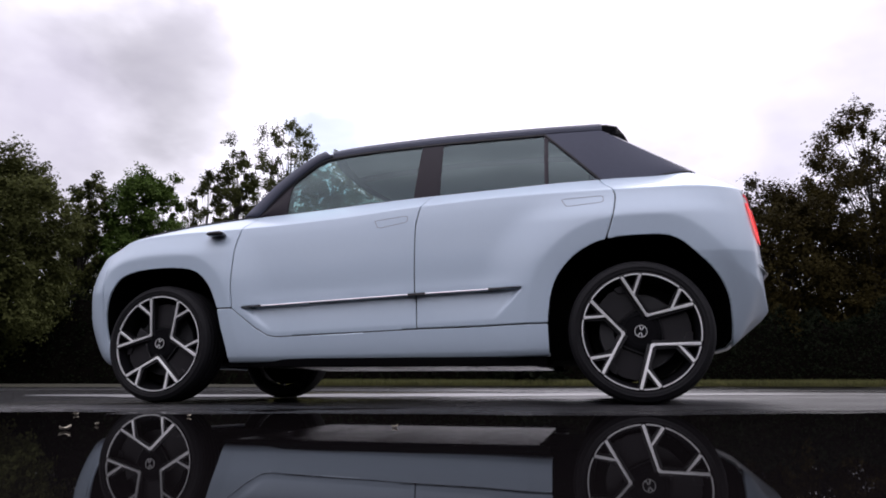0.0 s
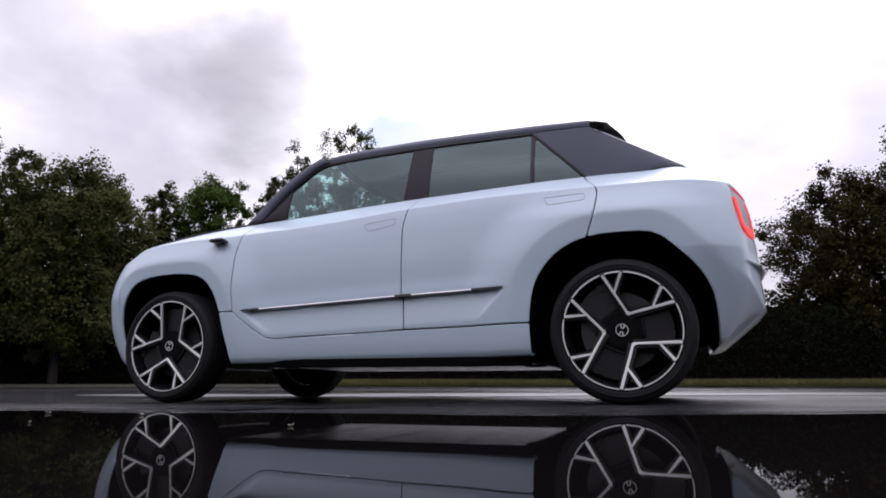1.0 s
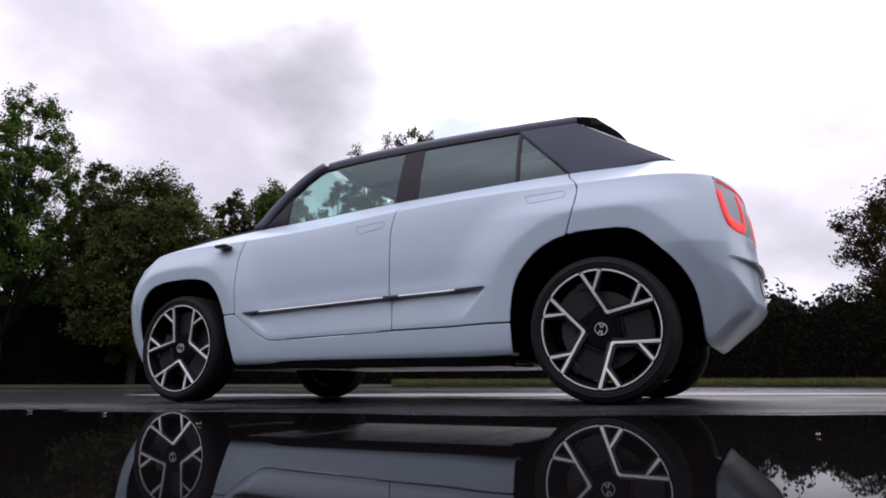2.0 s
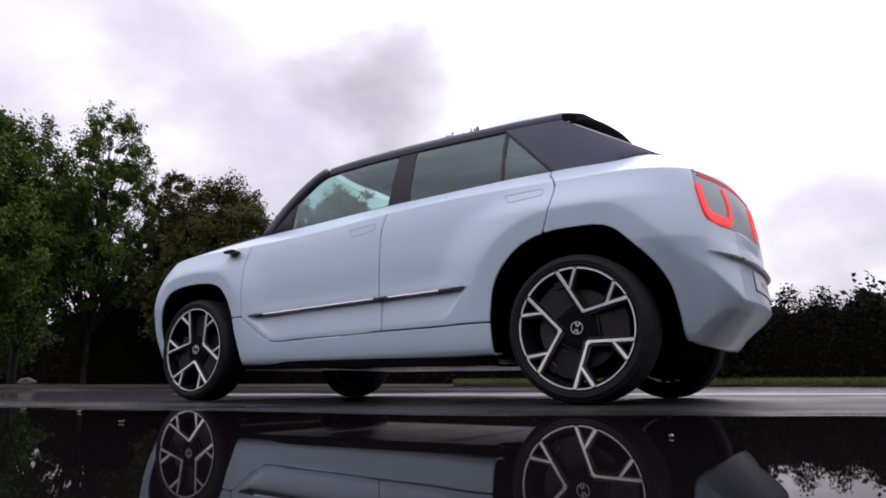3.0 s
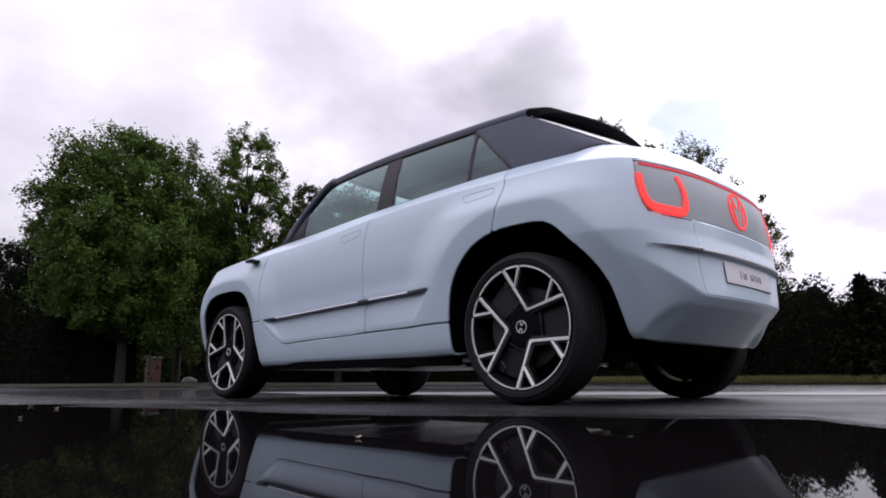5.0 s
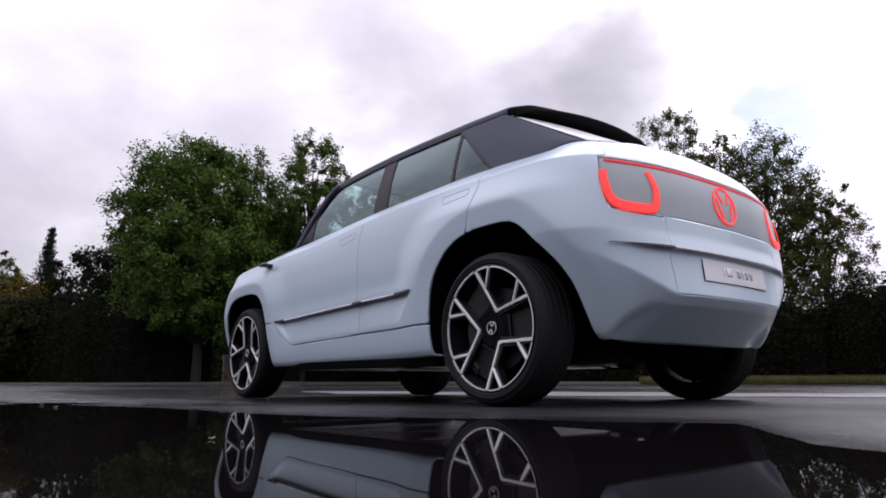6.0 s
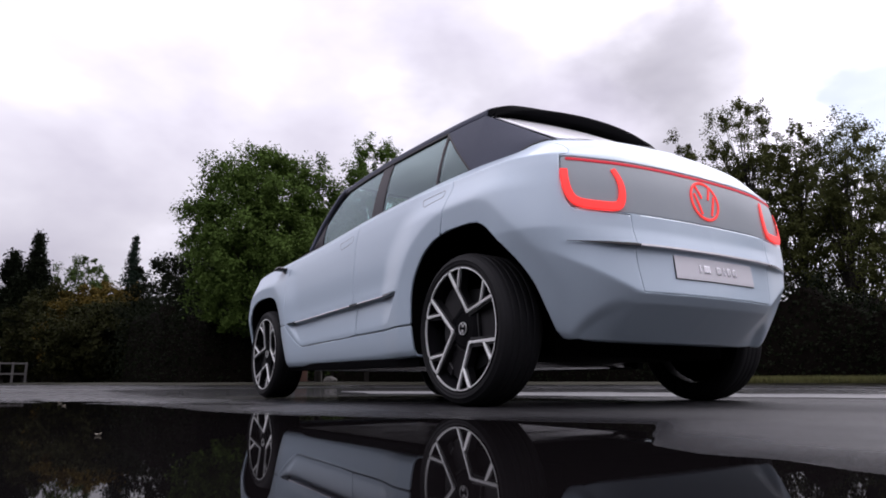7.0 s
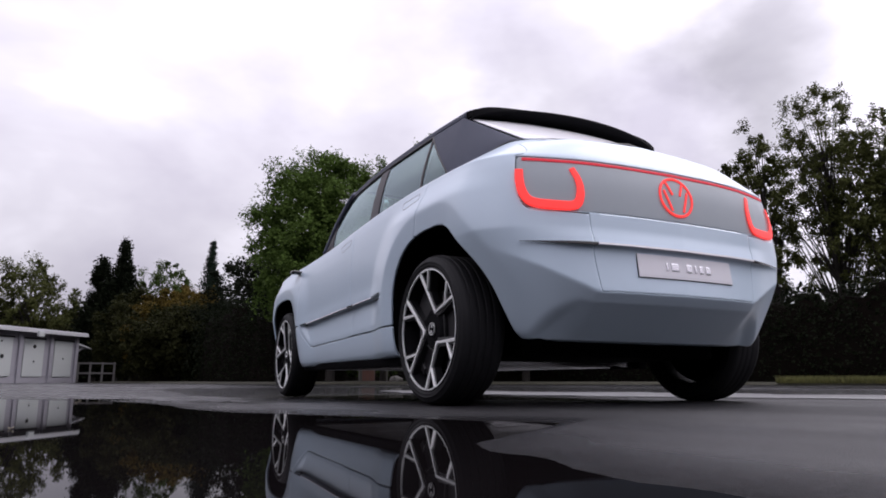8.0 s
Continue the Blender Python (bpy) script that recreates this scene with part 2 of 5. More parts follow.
def make_mesh(name, verts, faces, smooth=True, weld=False, sharp=None):
    me = bpy.data.meshes.new(name)
    me.from_pydata([tuple(map(float, v)) for v in verts], [], [tuple(map(int, f)) for f in faces])
    if weld:
        bm = bmesh.new()
        bm.from_mesh(me)
        bmesh.ops.remove_doubles(bm, verts=bm.verts, dist=2e-4)
        bm.to_mesh(me)
        bm.free()
    me.polygons.foreach_set("use_smooth", [smooth] * len(me.polygons))
    if sharp and smooth:
        me.set_sharp_from_angle(angle=radians(sharp))
    me.update()
    return me


def part(name, data, mat, parent=None, label="", thick=0.0, m=None):
    """One mesh object under a thing or a part; data is a bmesh or a mesh."""
    if isinstance(data, bmesh.types.BMesh):
        me = bpy.data.meshes.new(name)
        data.to_mesh(me)
        data.free()
        data = me
    if not data.materials:
        data.materials.append(mat)
    ob = new(name, data)
    if parent is not None:
        ob.parent = parent
    if m is not None:
        ob.matrix_basis = m
    if thick:
        s = ob.modifiers.new("thickness", "SOLIDIFY")
        s.thickness, s.offset = thick, -1
    return tagged(ob, label=label)


def trim_grid(P, f):
    """The part of a grid of points where f is positive, cut cleanly along f = 0."""
    n, m = f.shape
    ids = np.arange(n * m).reshape(n, m)
    quads = np.stack([ids[:-1, :-1], ids[1:, :-1], ids[1:, 1:], ids[:-1, 1:]], -1).reshape(-1, 4)
    flat_f, pts = f.ravel(), P.reshape(-1, 3)
    pos = flat_f[quads] > 0
    faces = [tuple(q) for q in quads[pos.all(1)]]
    extra, made = [], {}
    for q in quads[pos.any(1) & ~pos.all(1)]:
        poly = []
        for a, b in zip(q, np.roll(q, -1)):
            if flat_f[a] > 0:
                poly.append(a)
            if (flat_f[a] > 0) != (flat_f[b] > 0):
                key = (min(a, b), max(a, b))
                if key not in made:
                    t = flat_f[key[0]] / (flat_f[key[0]] - flat_f[key[1]])
                    made[key] = n * m + len(extra)
                    extra.append(pts[key[0]] * (1 - t) + pts[key[1]] * t)
                poly.append(made[key])
        if len(poly) > 2:
            faces.append(tuple(poly))
    every = np.vstack([pts, np.array(extra).reshape(-1, 3)])
    used = sorted({i for f_ in faces for i in f_})
    remap = {o: k for k, o in enumerate(used)}
    return every[used] if used else np.zeros((0, 3)), [tuple(remap[i] for i in f_) for f_ in faces]


def mirrored(verts, faces):
    return verts * np.array([1, -1, 1]), [tuple(reversed(f)) for f in faces]


def whole(verts, faces):
    v2, f2 = mirrored(verts, faces)
    k = len(verts)
    return np.vstack([verts, v2]), list(faces) + [tuple(i + k for i in f) for f in f2]


def grid_faces(n, m, loop=False):
    return [(i * m + j, (i + 1) % n * m + j, (i + 1) % n * m + j + 1, i * m + j + 1) for i in range(n if loop else n - 1) for j in range(m - 1)]


def box_bm(x0, x1, y0, y1, z0, z1, bevel=0.0):
    bm = bmesh.new()
    bmesh.ops.create_cube(bm, size=1)
    bmesh.ops.transform(bm, matrix=Matrix.Translation(((x0 + x1) / 2, (y0 + y1) / 2, (z0 + z1) / 2)) @ Matrix.Diagonal((x1 - x0, y1 - y0, z1 - z0, 1)), verts=bm.verts)
    if bevel:
        bmesh.ops.bevel(bm, geom=bm.edges, offset=bevel, segments=2, affect="EDGES", profile=0.7)
    return bm


def strip_mesh(name, points, normals, width, depth, taper=False):
    """A raised band along a line: rectangular section with rounded shoulders, width across the line, depth out of the surface."""
    pts, nrm = np.array(points, float), np.array(normals, float)
    tan = np.gradient(pts, axis=0)
    tan /= np.linalg.norm(tan, axis=1)[:, None]
    side = np.cross(nrm, tan)
    side /= np.linalg.norm(side, axis=1)[:, None]
    w = np.broadcast_to(np.asarray(width, float), (len(pts),))
    d = np.broadcast_to(np.asarray(depth, float), (len(pts),))
    section = [(-0.5, -0.4), (-0.5, 0.6), (-0.36, 1.0), (0.36, 1.0), (0.5, 0.6), (0.5, -0.4)]
    verts = np.array([pts[i] + side[i] * a * w[i] + nrm[i] * b * d[i] for i in range(len(pts)) for a, b in section])
    k = len(section)
    faces = [(i * k + j, i * k + (j + 1) % k, (i + 1) * k + (j + 1) % k, (i + 1) * k + j) for i in range(len(pts) - 1) for j in range(k)]
    faces += [tuple(reversed(range(k))), tuple(range((len(pts) - 1) * k, len(pts) * k))]
    bm = bmesh.new()
    vs = [bm.verts.new(v) for v in verts]
    for f in faces:
        bm.faces.new([vs[i] for i in f])
    bmesh.ops.recalc_face_normals(bm, faces=bm.faces)
    me = bpy.data.meshes.new(name)
    bm.to_mesh(me)
    bm.free()
    return me


def lathe(name, profile, segments=72, sharp=35):
    """A closed or open profile of (radius, y) turned about the y axis."""
    pr = np.array(profile)
    a = np.linspace(0, 2 * math.pi, segments, endpoint=False)
    verts = np.array([(r * math.cos(t), y, r * math.sin(t)) for t in a for r, y in pr])
    bm = bmesh.new()
    vs = [bm.verts.new(v) for v in verts]
    for f in grid_faces(segments, len(pr), True):
        bm.faces.new([vs[i] for i in f])
    bmesh.ops.remove_doubles(bm, verts=bm.verts, dist=1e-6)
    bmesh.ops.recalc_face_normals(bm, faces=bm.faces)
    for f in bm.faces:
        f.smooth = True
    me = bpy.data.meshes.new(name)
    bm.to_mesh(me)
    bm.free()
    me.set_sharp_from_angle(angle=radians(sharp))
    return me


def prism(name, outline, y0, y1, bevel=0.0):
    """A plate with the (x, z) outline between two depths."""
    bm = bmesh.new()
    a = [bm.verts.new((x, y0, z)) for x, z in outline]
    b = [bm.verts.new((x, y1, z)) for x, z in outline]
    bm.faces.new(a)
    bm.faces.new(list(reversed(b)))
    for i in range(len(a)):
        j = (i + 1) % len(a)
        bm.faces.new((a[j], a[i], b[i], b[j]))
    bmesh.ops.recalc_face_normals(bm, faces=bm.faces)
    if bevel:
        bmesh.ops.bevel(bm, geom=[e for e in bm.edges if abs(e.verts[0].co.y - e.verts[1].co.y) < 1e-6 and e.verts[0].co.y < (y0 + y1) / 2], offset=bevel, segments=1, affect="EDGES")
    me = bpy.data.meshes.new(name)
    bm.to_mesh(me)
    bm.free()
    return me


# ---------------------------------------------------------------- the ground it stands on
SHORE = smooth_curve([-9, -4, -1.2, -0.5, 0.15, 0.75, 1.35, 1.75, 2.0, 2.25, 2.5, 2.65, 2.8, 2.95, 3.15, 3.4, 3.7, 4.4, 7, 10], [-6.0, -4.2, -2.75, -2.2, -2.05, -1.98, -1.84, -1.64, -1.40, -1.14, -0.98, -1.14, -1.42, -1.66, -1.76, -1.74, -1.72, -1.90, -2.2, -2.5])
WATER_Z = -0.006


def ground_z(x, y):
    """Nearly level tarmac that falls a little to a shallow basin in front of the car."""
    x, y = np.asarray(x, float), np.asarray(y, float)
    slope = (0.0053 * np.clip(x, -2.5, 2.5) - 0.003) * np.clip(1.6 - np.abs(x) / 5, 0, 1) * step01((y + 1.6) / 0.5) * step01((6 - np.abs(y)) / 3)
    wide = 0.62 + 1.1 * step01((x - 2.6) / 0.7)
    basin = -0.034 * step01((SHORE(x) + 0.04 + 0.26 * wide - y) / wide)
    far_side = step01((y + 9.0) / 2.0) * step01((9 - np.abs(x - 1)) / 3)
    strips = np.zeros_like(x)
    for (ax, ay), (bx, by), half in (((-1.5, -2.52), (-0.56, -2.0), 0.13), ((-0.56, -2.0), (0.22, -1.46), 0.12)):
        t = np.clip(((x - ax) * (bx - ax) + (y - ay) * (by - ay)) / ((bx - ax) ** 2 + (by - ay) ** 2), 0, 1)
        edge = half + 0.06 + 0.045 * np.sin(6.3 * x + 2.9 * y + 1) + 0.03 * np.sin(14.7 * x - 8.3 * y) + 0.02 * np.sin(27 * x + 11 * y)
        strips = np.minimum(strips, -0.024 * step01((edge - np.hypot(x - ax - t * (bx - ax), y - ay - t * (by - ay))) / 0.13))
    return slope + basin * far_side + strips


# ---------------------------------------------------------------- the car's body
ARCH_F = [(-1.60, -0.2), (-1.638, 0.225), (-1.700, 0.372), (-1.697, 0.54), (-1.62, 0.69), (-1.49, 0.743), (-1.306, 0.757), (-1.139, 0.738), (-1.043, 0.669), (-0.981, 0.553), (-0.943, 0.409), (-0.898, 0.221), (-0.87, -0.2)]
ARCH_R = [(0.876, -0.2), (0.876, 0.253), (0.877, 0.437), (0.908, 0.594), (0.983, 0.708), (1.084, 0.783), (1.20, 0.820), (1.364, 0.830), (1.505, 0.812), (1.622, 0.713), (1.700, 0.626), (1.750, 0.529), (1.768, 0.42), (1.772, 0.299), (1.772, -0.2)]


def rounded(points, n=6):
    p = np.array(points, float)
    out = []
    for i in range(len(p) - 1):
        a, b, c, d = p[max(i - 1, 0)], p[i], p[i + 1], p[min(i + 2, len(p) - 1)]
        for t in np.linspace(0, 1, n, endpoint=False):
            out.append(0.5 * (2 * b + (c - a) * t + (2 * a - 5 * b + 4 * c - d) * t * t + (3 * b - a - 3 * c + d) * t ** 3))
    return np.array(out + [p[-1]])


ARCH_F, ARCH_R = rounded(ARCH_F), rounded(ARCH_R)


def outside(poly, x, z):
    """Distance from a closed outline, positive outside it."""
    x, z = np.asarray(x, float), np.asarray(z, float)
    best, inside = np.full(x.shape, 9.0), np.zeros(x.shape, bool)
    for (ax, az), (bx, bz) in zip(poly, np.roll(poly, -1, axis=0)):
        dx, dz = bx - ax, bz - az
        t = np.clip(((x - ax) * dx + (z - az) * dz) / (dx * dx + dz * dz + 1e-12), 0, 1)
        best = np.minimum(best, np.hypot(x - ax - t * dx, z - az - t * dz))
        if abs(dz) > 1e-9:
            hit = ((az > z) != (bz > z)) & (x < dx * (z - az) / dz + ax)
            inside ^= hit
    return np.where(inside, -best, best)


SHOULDER_Z = smooth_curve([-2.05, -1.95, -1.83, -1.717, -1.579, -1.238, -0.872, -0.28, 0.196, 0.68, 1.224, 1.545, 1.733, 1.85, 2.03], [0.78, 0.81, 0.845, 0.880, 0.935, 0.966, 0.976, 1.011, 1.054, 1.080, 1.086, 1.086, 1.080, 1.076, 1.078])
BOTTOM_Z = smooth_curve([-2.05, -1.7, -0.9, 0.86, 1.5, 1.76, 2.03], [0.22, 0.215, 0.222, 0.248, 0.285, 0.300, 0.292])
SIDE = smooth_curve([0, 0.03, 0.19, 0.42, 0.6, 0.8, 0.92, 1.0], [0.850, 0.865, 0.886, 0.899, 0.903, 0.897, 0.887, 0.874])
NOSE = smooth_curve([0.2, 0.26, 0.5, 0.64, 0.8, 0.9], [-1.885, -1.94, -2.015, -2.012, -1.975, -1.94])
TAIL_UP = smooth_curve([0.30, 0.475, 0.655, 0.72, 0.82, 0.93, 1.03, 1.08], [2.065, 2.046, 2.027, 2.025, 2.020, 2.010, 1.990, 1.972])
LEDGE = smooth_curve([0.2, 0.650, 0.672, 0.682, 0.70, 0.76, 1.2], [0, 0, 0.004, 0.016, 0.012, 0, 0])
LIFT = smooth_curve([0, 0.54, 0.62, 0.75, 0.86, 0.93, 1.0], [0, 0, 0.03, 0.085, 0.128, 0.17, 0.24])
CORNER_S = np.linspace(0, 1, 9)
CORNER_D = [1.0, 0.725, 0.495, 0.34, 0.245, 0.155, 0.066, 0.017, 0.0]
CORNER_F = [1.0, 0.993, 0.965, 0.92, 0.86, 0.72, 0.52, 0.28, 0.0]
run = np.concatenate([[0], np.cumsum(np.hypot(np.diff(CORNER_D) * 0.55, np.diff(CORNER_F) * 0.9))])
CORNER_S = run / run[-1]
DEPTH_AT, SHARE_AT = smooth_curve(CORNER_S, CORNER_D), smooth_curve(CORNER_S, CORNER_F)
TRIM_X = [-0.812, 0.19, 0.748]
TRIM_Z = smooth_curve(TRIM_X, [0.516, 0.564, 0.584])
RECESS_Z = smooth_curve([-0.651, 0.596], [0.377, 0.427])


def tail_x(z, share, zb):
    """The rear face's reach: upper face, crease that climbs towards the corners, and the undercut below it."""
    zc = 0.480 + LIFT(share)
    top = TAIL_UP(z) + LEDGE(z) * (1 - step01((share - 0.55) / 0.36))
    t = np.clip((z - zb) / (zc - zb), 0, 1)
    facet = np.interp(t, [0, 0.72, 0.77, 1.0], [0, 0.77, 0.83, 1.0])
    plain = 0.16 * t ** 0.5 + 0.84 * t
    k = 1 - step01((share - 0.53 - 0.24 * np.clip(1 - t / 0.75, 0, 1)) / 0.12)
    xb = 1.890 - 0.055 * k
    low = xb + (TAIL_UP(zc) - xb) * (k * facet + (1 - k) * plain)
    return np.where(z < zc, low, top)


def side_y(x, z, h):
    """Half width of the body side at a place of the elevation; h is the share of the height up to the shoulder."""
    y = SIDE(h) + 0.012 * np.clip(((x - 0.05) / 0.85) ** 2, 0, 1)
    for poly, reach, band in ((ARCH_F, 0.028, 0.080), (ARCH_R, 0.040, 0.108)):
        d = outside(poly, x, z)
        fall = 1 - step01((d - band + 0.02) / 0.30)
        f = np.where(d < band, reach - np.clip(band - d, 0, band) * 0.14, reach) * fall
        y = y + f * (1 - step01((h - 0.80) / 0.22))
    zt, zr = TRIM_Z(x), RECESS_Z(x)
    left = -0.812 + (0.516 - z) * (0.161 / 0.139)
    right = 0.748 - (0.584 - z) * (0.152 / 0.170)
    mask = np.clip((x - left) / 0.02, 0, 1) * np.clip((right - x) / 0.012, 0, 1)
    depth = np.clip((z - zr) / (zt - zr), 0, 1)
    y = y - np.where(z < zt, 0.025 * depth * mask, 0)
    bulge = np.exp(-((z - zt - 0.012) / 0.045) ** 2) * np.clip((x + 0.85) / 0.2, 0, 1) * np.clip((0.80 - x) / 0.2, 0, 1)
    return y + np.where(z >= zt, 0.005 * bulge, 0.0)


def tail_tuck(x, z):
    """The flanks beyond the arches draw in towards their lower edge."""
    return 0.105 * step01((x - 1.50) / 0.27) * np.clip((0.74 - z) / 0.44, 0, 1) + 0.07 * step01((-1.55 - x) / 0.25) * np.clip((0.62 - z) / 0.40, 0, 1)


RING_Y = smooth_curve([-1.5, -1.2, -0.831, -0.65, 0.13, 0.28, 0.89, 1.2, 1.5], [0.735, 0.745, 0.748, 0.752, 0.768, 0.774, 0.764, 0.738, 0.672])
RING_Z = smooth_curve([-1.75, -1.5, -1.24, -0.831, -0.65, 0.13, 0.28, 0.89, 1.2, 1.5, 1.72], [0.965, 1.005, 1.04, 1.074, 1.083, 1.132, 1.138, 1.170, 1.186, 1.208, 1.236])

ROWS_UNDER, ROWS_SIDE, ROWS_TOP = 4, 104, 18


def body_grid(spacing=0.0115, corner=100):
    """The left half of the body as one grid, nose centre to tail centre and sill to glass line."""
    xs = np.arange(-1.5, 1.5 + spacing / 2, spacing)
    q = np.linspace(0, 1, corner)
    end = np.concatenate([np.full(corner, -1), np.zeros(len(xs)), np.full(corner, 1)])
    D = np.concatenate([DEPTH_AT(q)[::-1], np.ones(len(xs)), DEPTH_AT(q)])
    share = np.concatenate([SHARE_AT(q)[::-1], np.ones(len(xs)), SHARE_AT(q)])
    xn = np.where(end < 0, -1.5 - 0.53 * (1 - D), np.where(end > 0, 1.5 + 0.53 * (1 - D), 0.0))
    xn[corner:corner + len(xs)] = xs
    keep = np.ones(len(xn), bool)
    keep[corner - 1] = keep[corner + len(xs)] = False
    end, D, share, xn = end[keep], D[keep], share[keep], xn[keep]
    zb, zs = BOTTOM_Z(xn), SHOULDER_Z(xn)
    v = np.linspace(0, 1, ROWS_SIDE)
    z = zb[:, None] + (zs - zb)[:, None] * v[None, :]
    sh = np.repeat(share[:, None], ROWS_SIDE, 1)
    dd = np.repeat(D[:, None], ROWS_SIDE, 1)
    x = np.repeat(xn[:, None], ROWS_SIDE, 1)
    e = np.repeat(end[:, None], ROWS_SIDE, 1)
    x = np.where(e < 0, -1.5 + (NOSE(z) + 1.5) * (1 - dd), x)
    x = np.where(e > 0, 1.5 + (tail_x(z, sh, np.repeat(zb[:, None], ROWS_SIDE, 1)) - 1.5) * (1 - dd), x)
    y = sh * side_y(x, z, np.repeat(v[None, :], len(xn), 0)) * (1 - tail_tuck(x, z))
    P = np.stack([x, -y, z], -1)
    # the rolled-under lower edge
    base = P[:, 0]
    tan = np.gradient(base[:, :2], axis=0)
    inward = np.stack([-tan[:, 1], tan[:, 0]], -1)
    inward /= np.linalg.norm(inward, axis=1)[:, None] + 1e-9
    under = [np.column_stack([base[:, :2] + inward * a, base[:, 2] - b]) for a, b in ((0.10, 0.004), (0.05, 0.010), (0.018, 0.009), (0.004, 0.004))]
    # the slope from the shoulder to the glass line
    ring_x = np.where(end < 0, -1.5 - 0.28 * (1 - D), np.where(end > 0, 1.5 + 0.215 * (1 - D), xn))
    ring_y = share * RING_Y(np.clip(ring_x, -1.5, 1.5))
    ring = np.stack([ring_x, -ring_y, RING_Z(ring_x) + 0.036 * (1 - share) * (end > 0)], -1)
    top0 = P[:, -1]
    lift = 0.008 + 0.085 * np.where(end > 0, step01((1 - share) / 0.5), 0) + 0.02 * np.where(end < 0, 1 - share, 0)
    ctrl = top0 + np.stack([0 * lift, 0.006 * share, lift], -1)
    ctrl += 0.30 * (ring - top0)
    tops = [(1 - t) ** 2 * top0 + 2 * t * (1 - t) * ctrl + t * t * ring for t in np.linspace(0, 1, ROWS_TOP + 1)[1:]]
    P = np.concatenate([np.stack(under, 1), P, np.stack(tops, 1)], 1)
    level = np.concatenate([np.full((len(xn), ROWS_UNDER), -0.01), np.repeat(v[None, :], len(xn), 0), np.repeat(1 + np.linspace(0, 1, ROWS_TOP + 1)[1:][None, :], len(xn), 0)], 1)
    return P, level, ring


car = tagged(new("concept_car"), "pearl-white four-door concept car with dark fabric roof on wet tarmac", "car")
BODY, LEVEL, RING = body_grid()
BX, BY, BZ = BODY[..., 0], -BODY[..., 1], BODY[..., 2]
GAP = 0.0032
arch_gap = np.minimum(outside(ARCH_F, BX, BZ), outside(ARCH_R, BX, BZ))
door_a = smooth_curve([0.3, 0.52, 0.667, 0.831, 0.969, 1.10], [-0.872, -0.874, -0.887, -0.887, -0.862, -0.80])(BZ)
door_b = smooth_curve([0.3, 0.384, 0.696, 0.914, 1.023, 1.098, 1.15], [0.186, 0.185, 0.173, 0.174, 0.192, 0.222, 0.256])(BZ)
door_c = smooth_curve([0.60, 0.821, 0.968, 1.05, 1.09, 1.143, 1.20], [1.10, 1.179, 1.222, 1.232, 1.218, 1.175, 1.15])(BZ)
seam = np.interp(BX, [-2, -0.874, -0.738, -0.665, -0.62, 0.185, 0.844, 1.0], [0.514, 0.514, 0.407, 0.362, 0.354, 0.384, 0.399, 0.402])
lamp_edge = np.interp(BZ, [0.808, 0.816, 0.828, 0.855, 0.90, 0.96, 1.03, 1.062], [0.712, 0.742, 0.764, 0.780, 0.788, 0.790, 0.780, 0.772])
lamp_in = np.where(BX > 1.6, np.minimum(np.minimum(BZ - 0.818 - 0.010 * np.clip(BY / 0.72, 0, 1) ** 3, 1.062 - BZ), lamp_edge - BY), -1.0)
lamp_in = np.where(LEVEL > 1.0, -1.0, lamp_in)
gate_edge = np.interp(BZ, [0.4, 0.48, 0.60, 0.82, 1.062, 1.10, 1.20, 1.3], [0.44, 0.46, 0.478, 0.495, 0.760, 0.715, 0.665, 0.64])
gate_in = np.where(BX > 1.55, np.minimum(np.minimum(gate_edge - BY, BZ - 0.481), 9), -1.0)
gate_in = np.where((BZ > 0.815) & (BZ < 1.07) & (LEVEL <= 1.0), np.maximum(gate_in, np.where(BX > 1.55, lamp_edge + 0.003 - BY, -1)), gate_in)


def panel(name, f, label="", both_sides=True, mat=PAINT, offset=0.0):
    g = BODY
    verts, faces = trim_grid(g, f)
    if both_sides:
        for v, fc in ((verts, faces), mirrored(verts, faces)):
            part(name, make_mesh(name, v, fc), mat, car, label, thick=0.012)
    else:
        v, fc = whole(verts, faces)
        return part(name, make_mesh(name, v, fc, weld=True), mat, car, label, thick=0.012)


panel("front_fender", np.minimum.reduce([door_a - GAP - BX, arch_gap, np.where(BX > -1.05, BZ - 0.514 - GAP, 9.0), BX + 1.72]), "pearl-white front fender with flared arch")
panel("front_bumper", np.minimum(-1.72 - 0.004 - BX, arch_gap), "rounded pearl-white nose", both_sides=False)
panel("front_door", np.minimum.reduce([BX - door_a - GAP, door_b - GAP - BX, BZ - seam - 0.0024]), "pearl-white front door with stepped lower panel")
panel("rear_door", np.minimum.reduce([BX - door_b - GAP, door_c - GAP - BX, BZ - seam - GAP, arch_gap]), "pearl-white rear door")
panel("sill", np.minimum.reduce([seam - 0.0034 - BZ, arch_gap, BX + 1.0, 1.0 - BX]), "pearl-white side sill")
panel("rear_wing", np.minimum.reduce([BX - door_c - GAP, arch_gap, -gate_in - 0.0013, BX - 0.95]), "pearl-white rear wings and undercut bumper in one skin", both_sides=False)
panel("tailgate", np.minimum.reduce([gate_in - 0.0013, -lamp_in - 0.0015]), "pearl-white tailgate", both_sides=False)

# the lamp panel sits a little inside the tailgate
normal_in = np.stack([np.full(BX.shape, -0.003), np.zeros(BX.shape), np.zeros(BX.shape)], -1)
verts, faces = trim_grid(BODY + normal_in, lamp_in - 0.001)
lamp_panel = part("lamp_panel", make_mesh("lamp_panel", *whole(verts, faces), weld=True), LAMP_PANEL, car, "glossy grey rear light panel", thick=0.012)

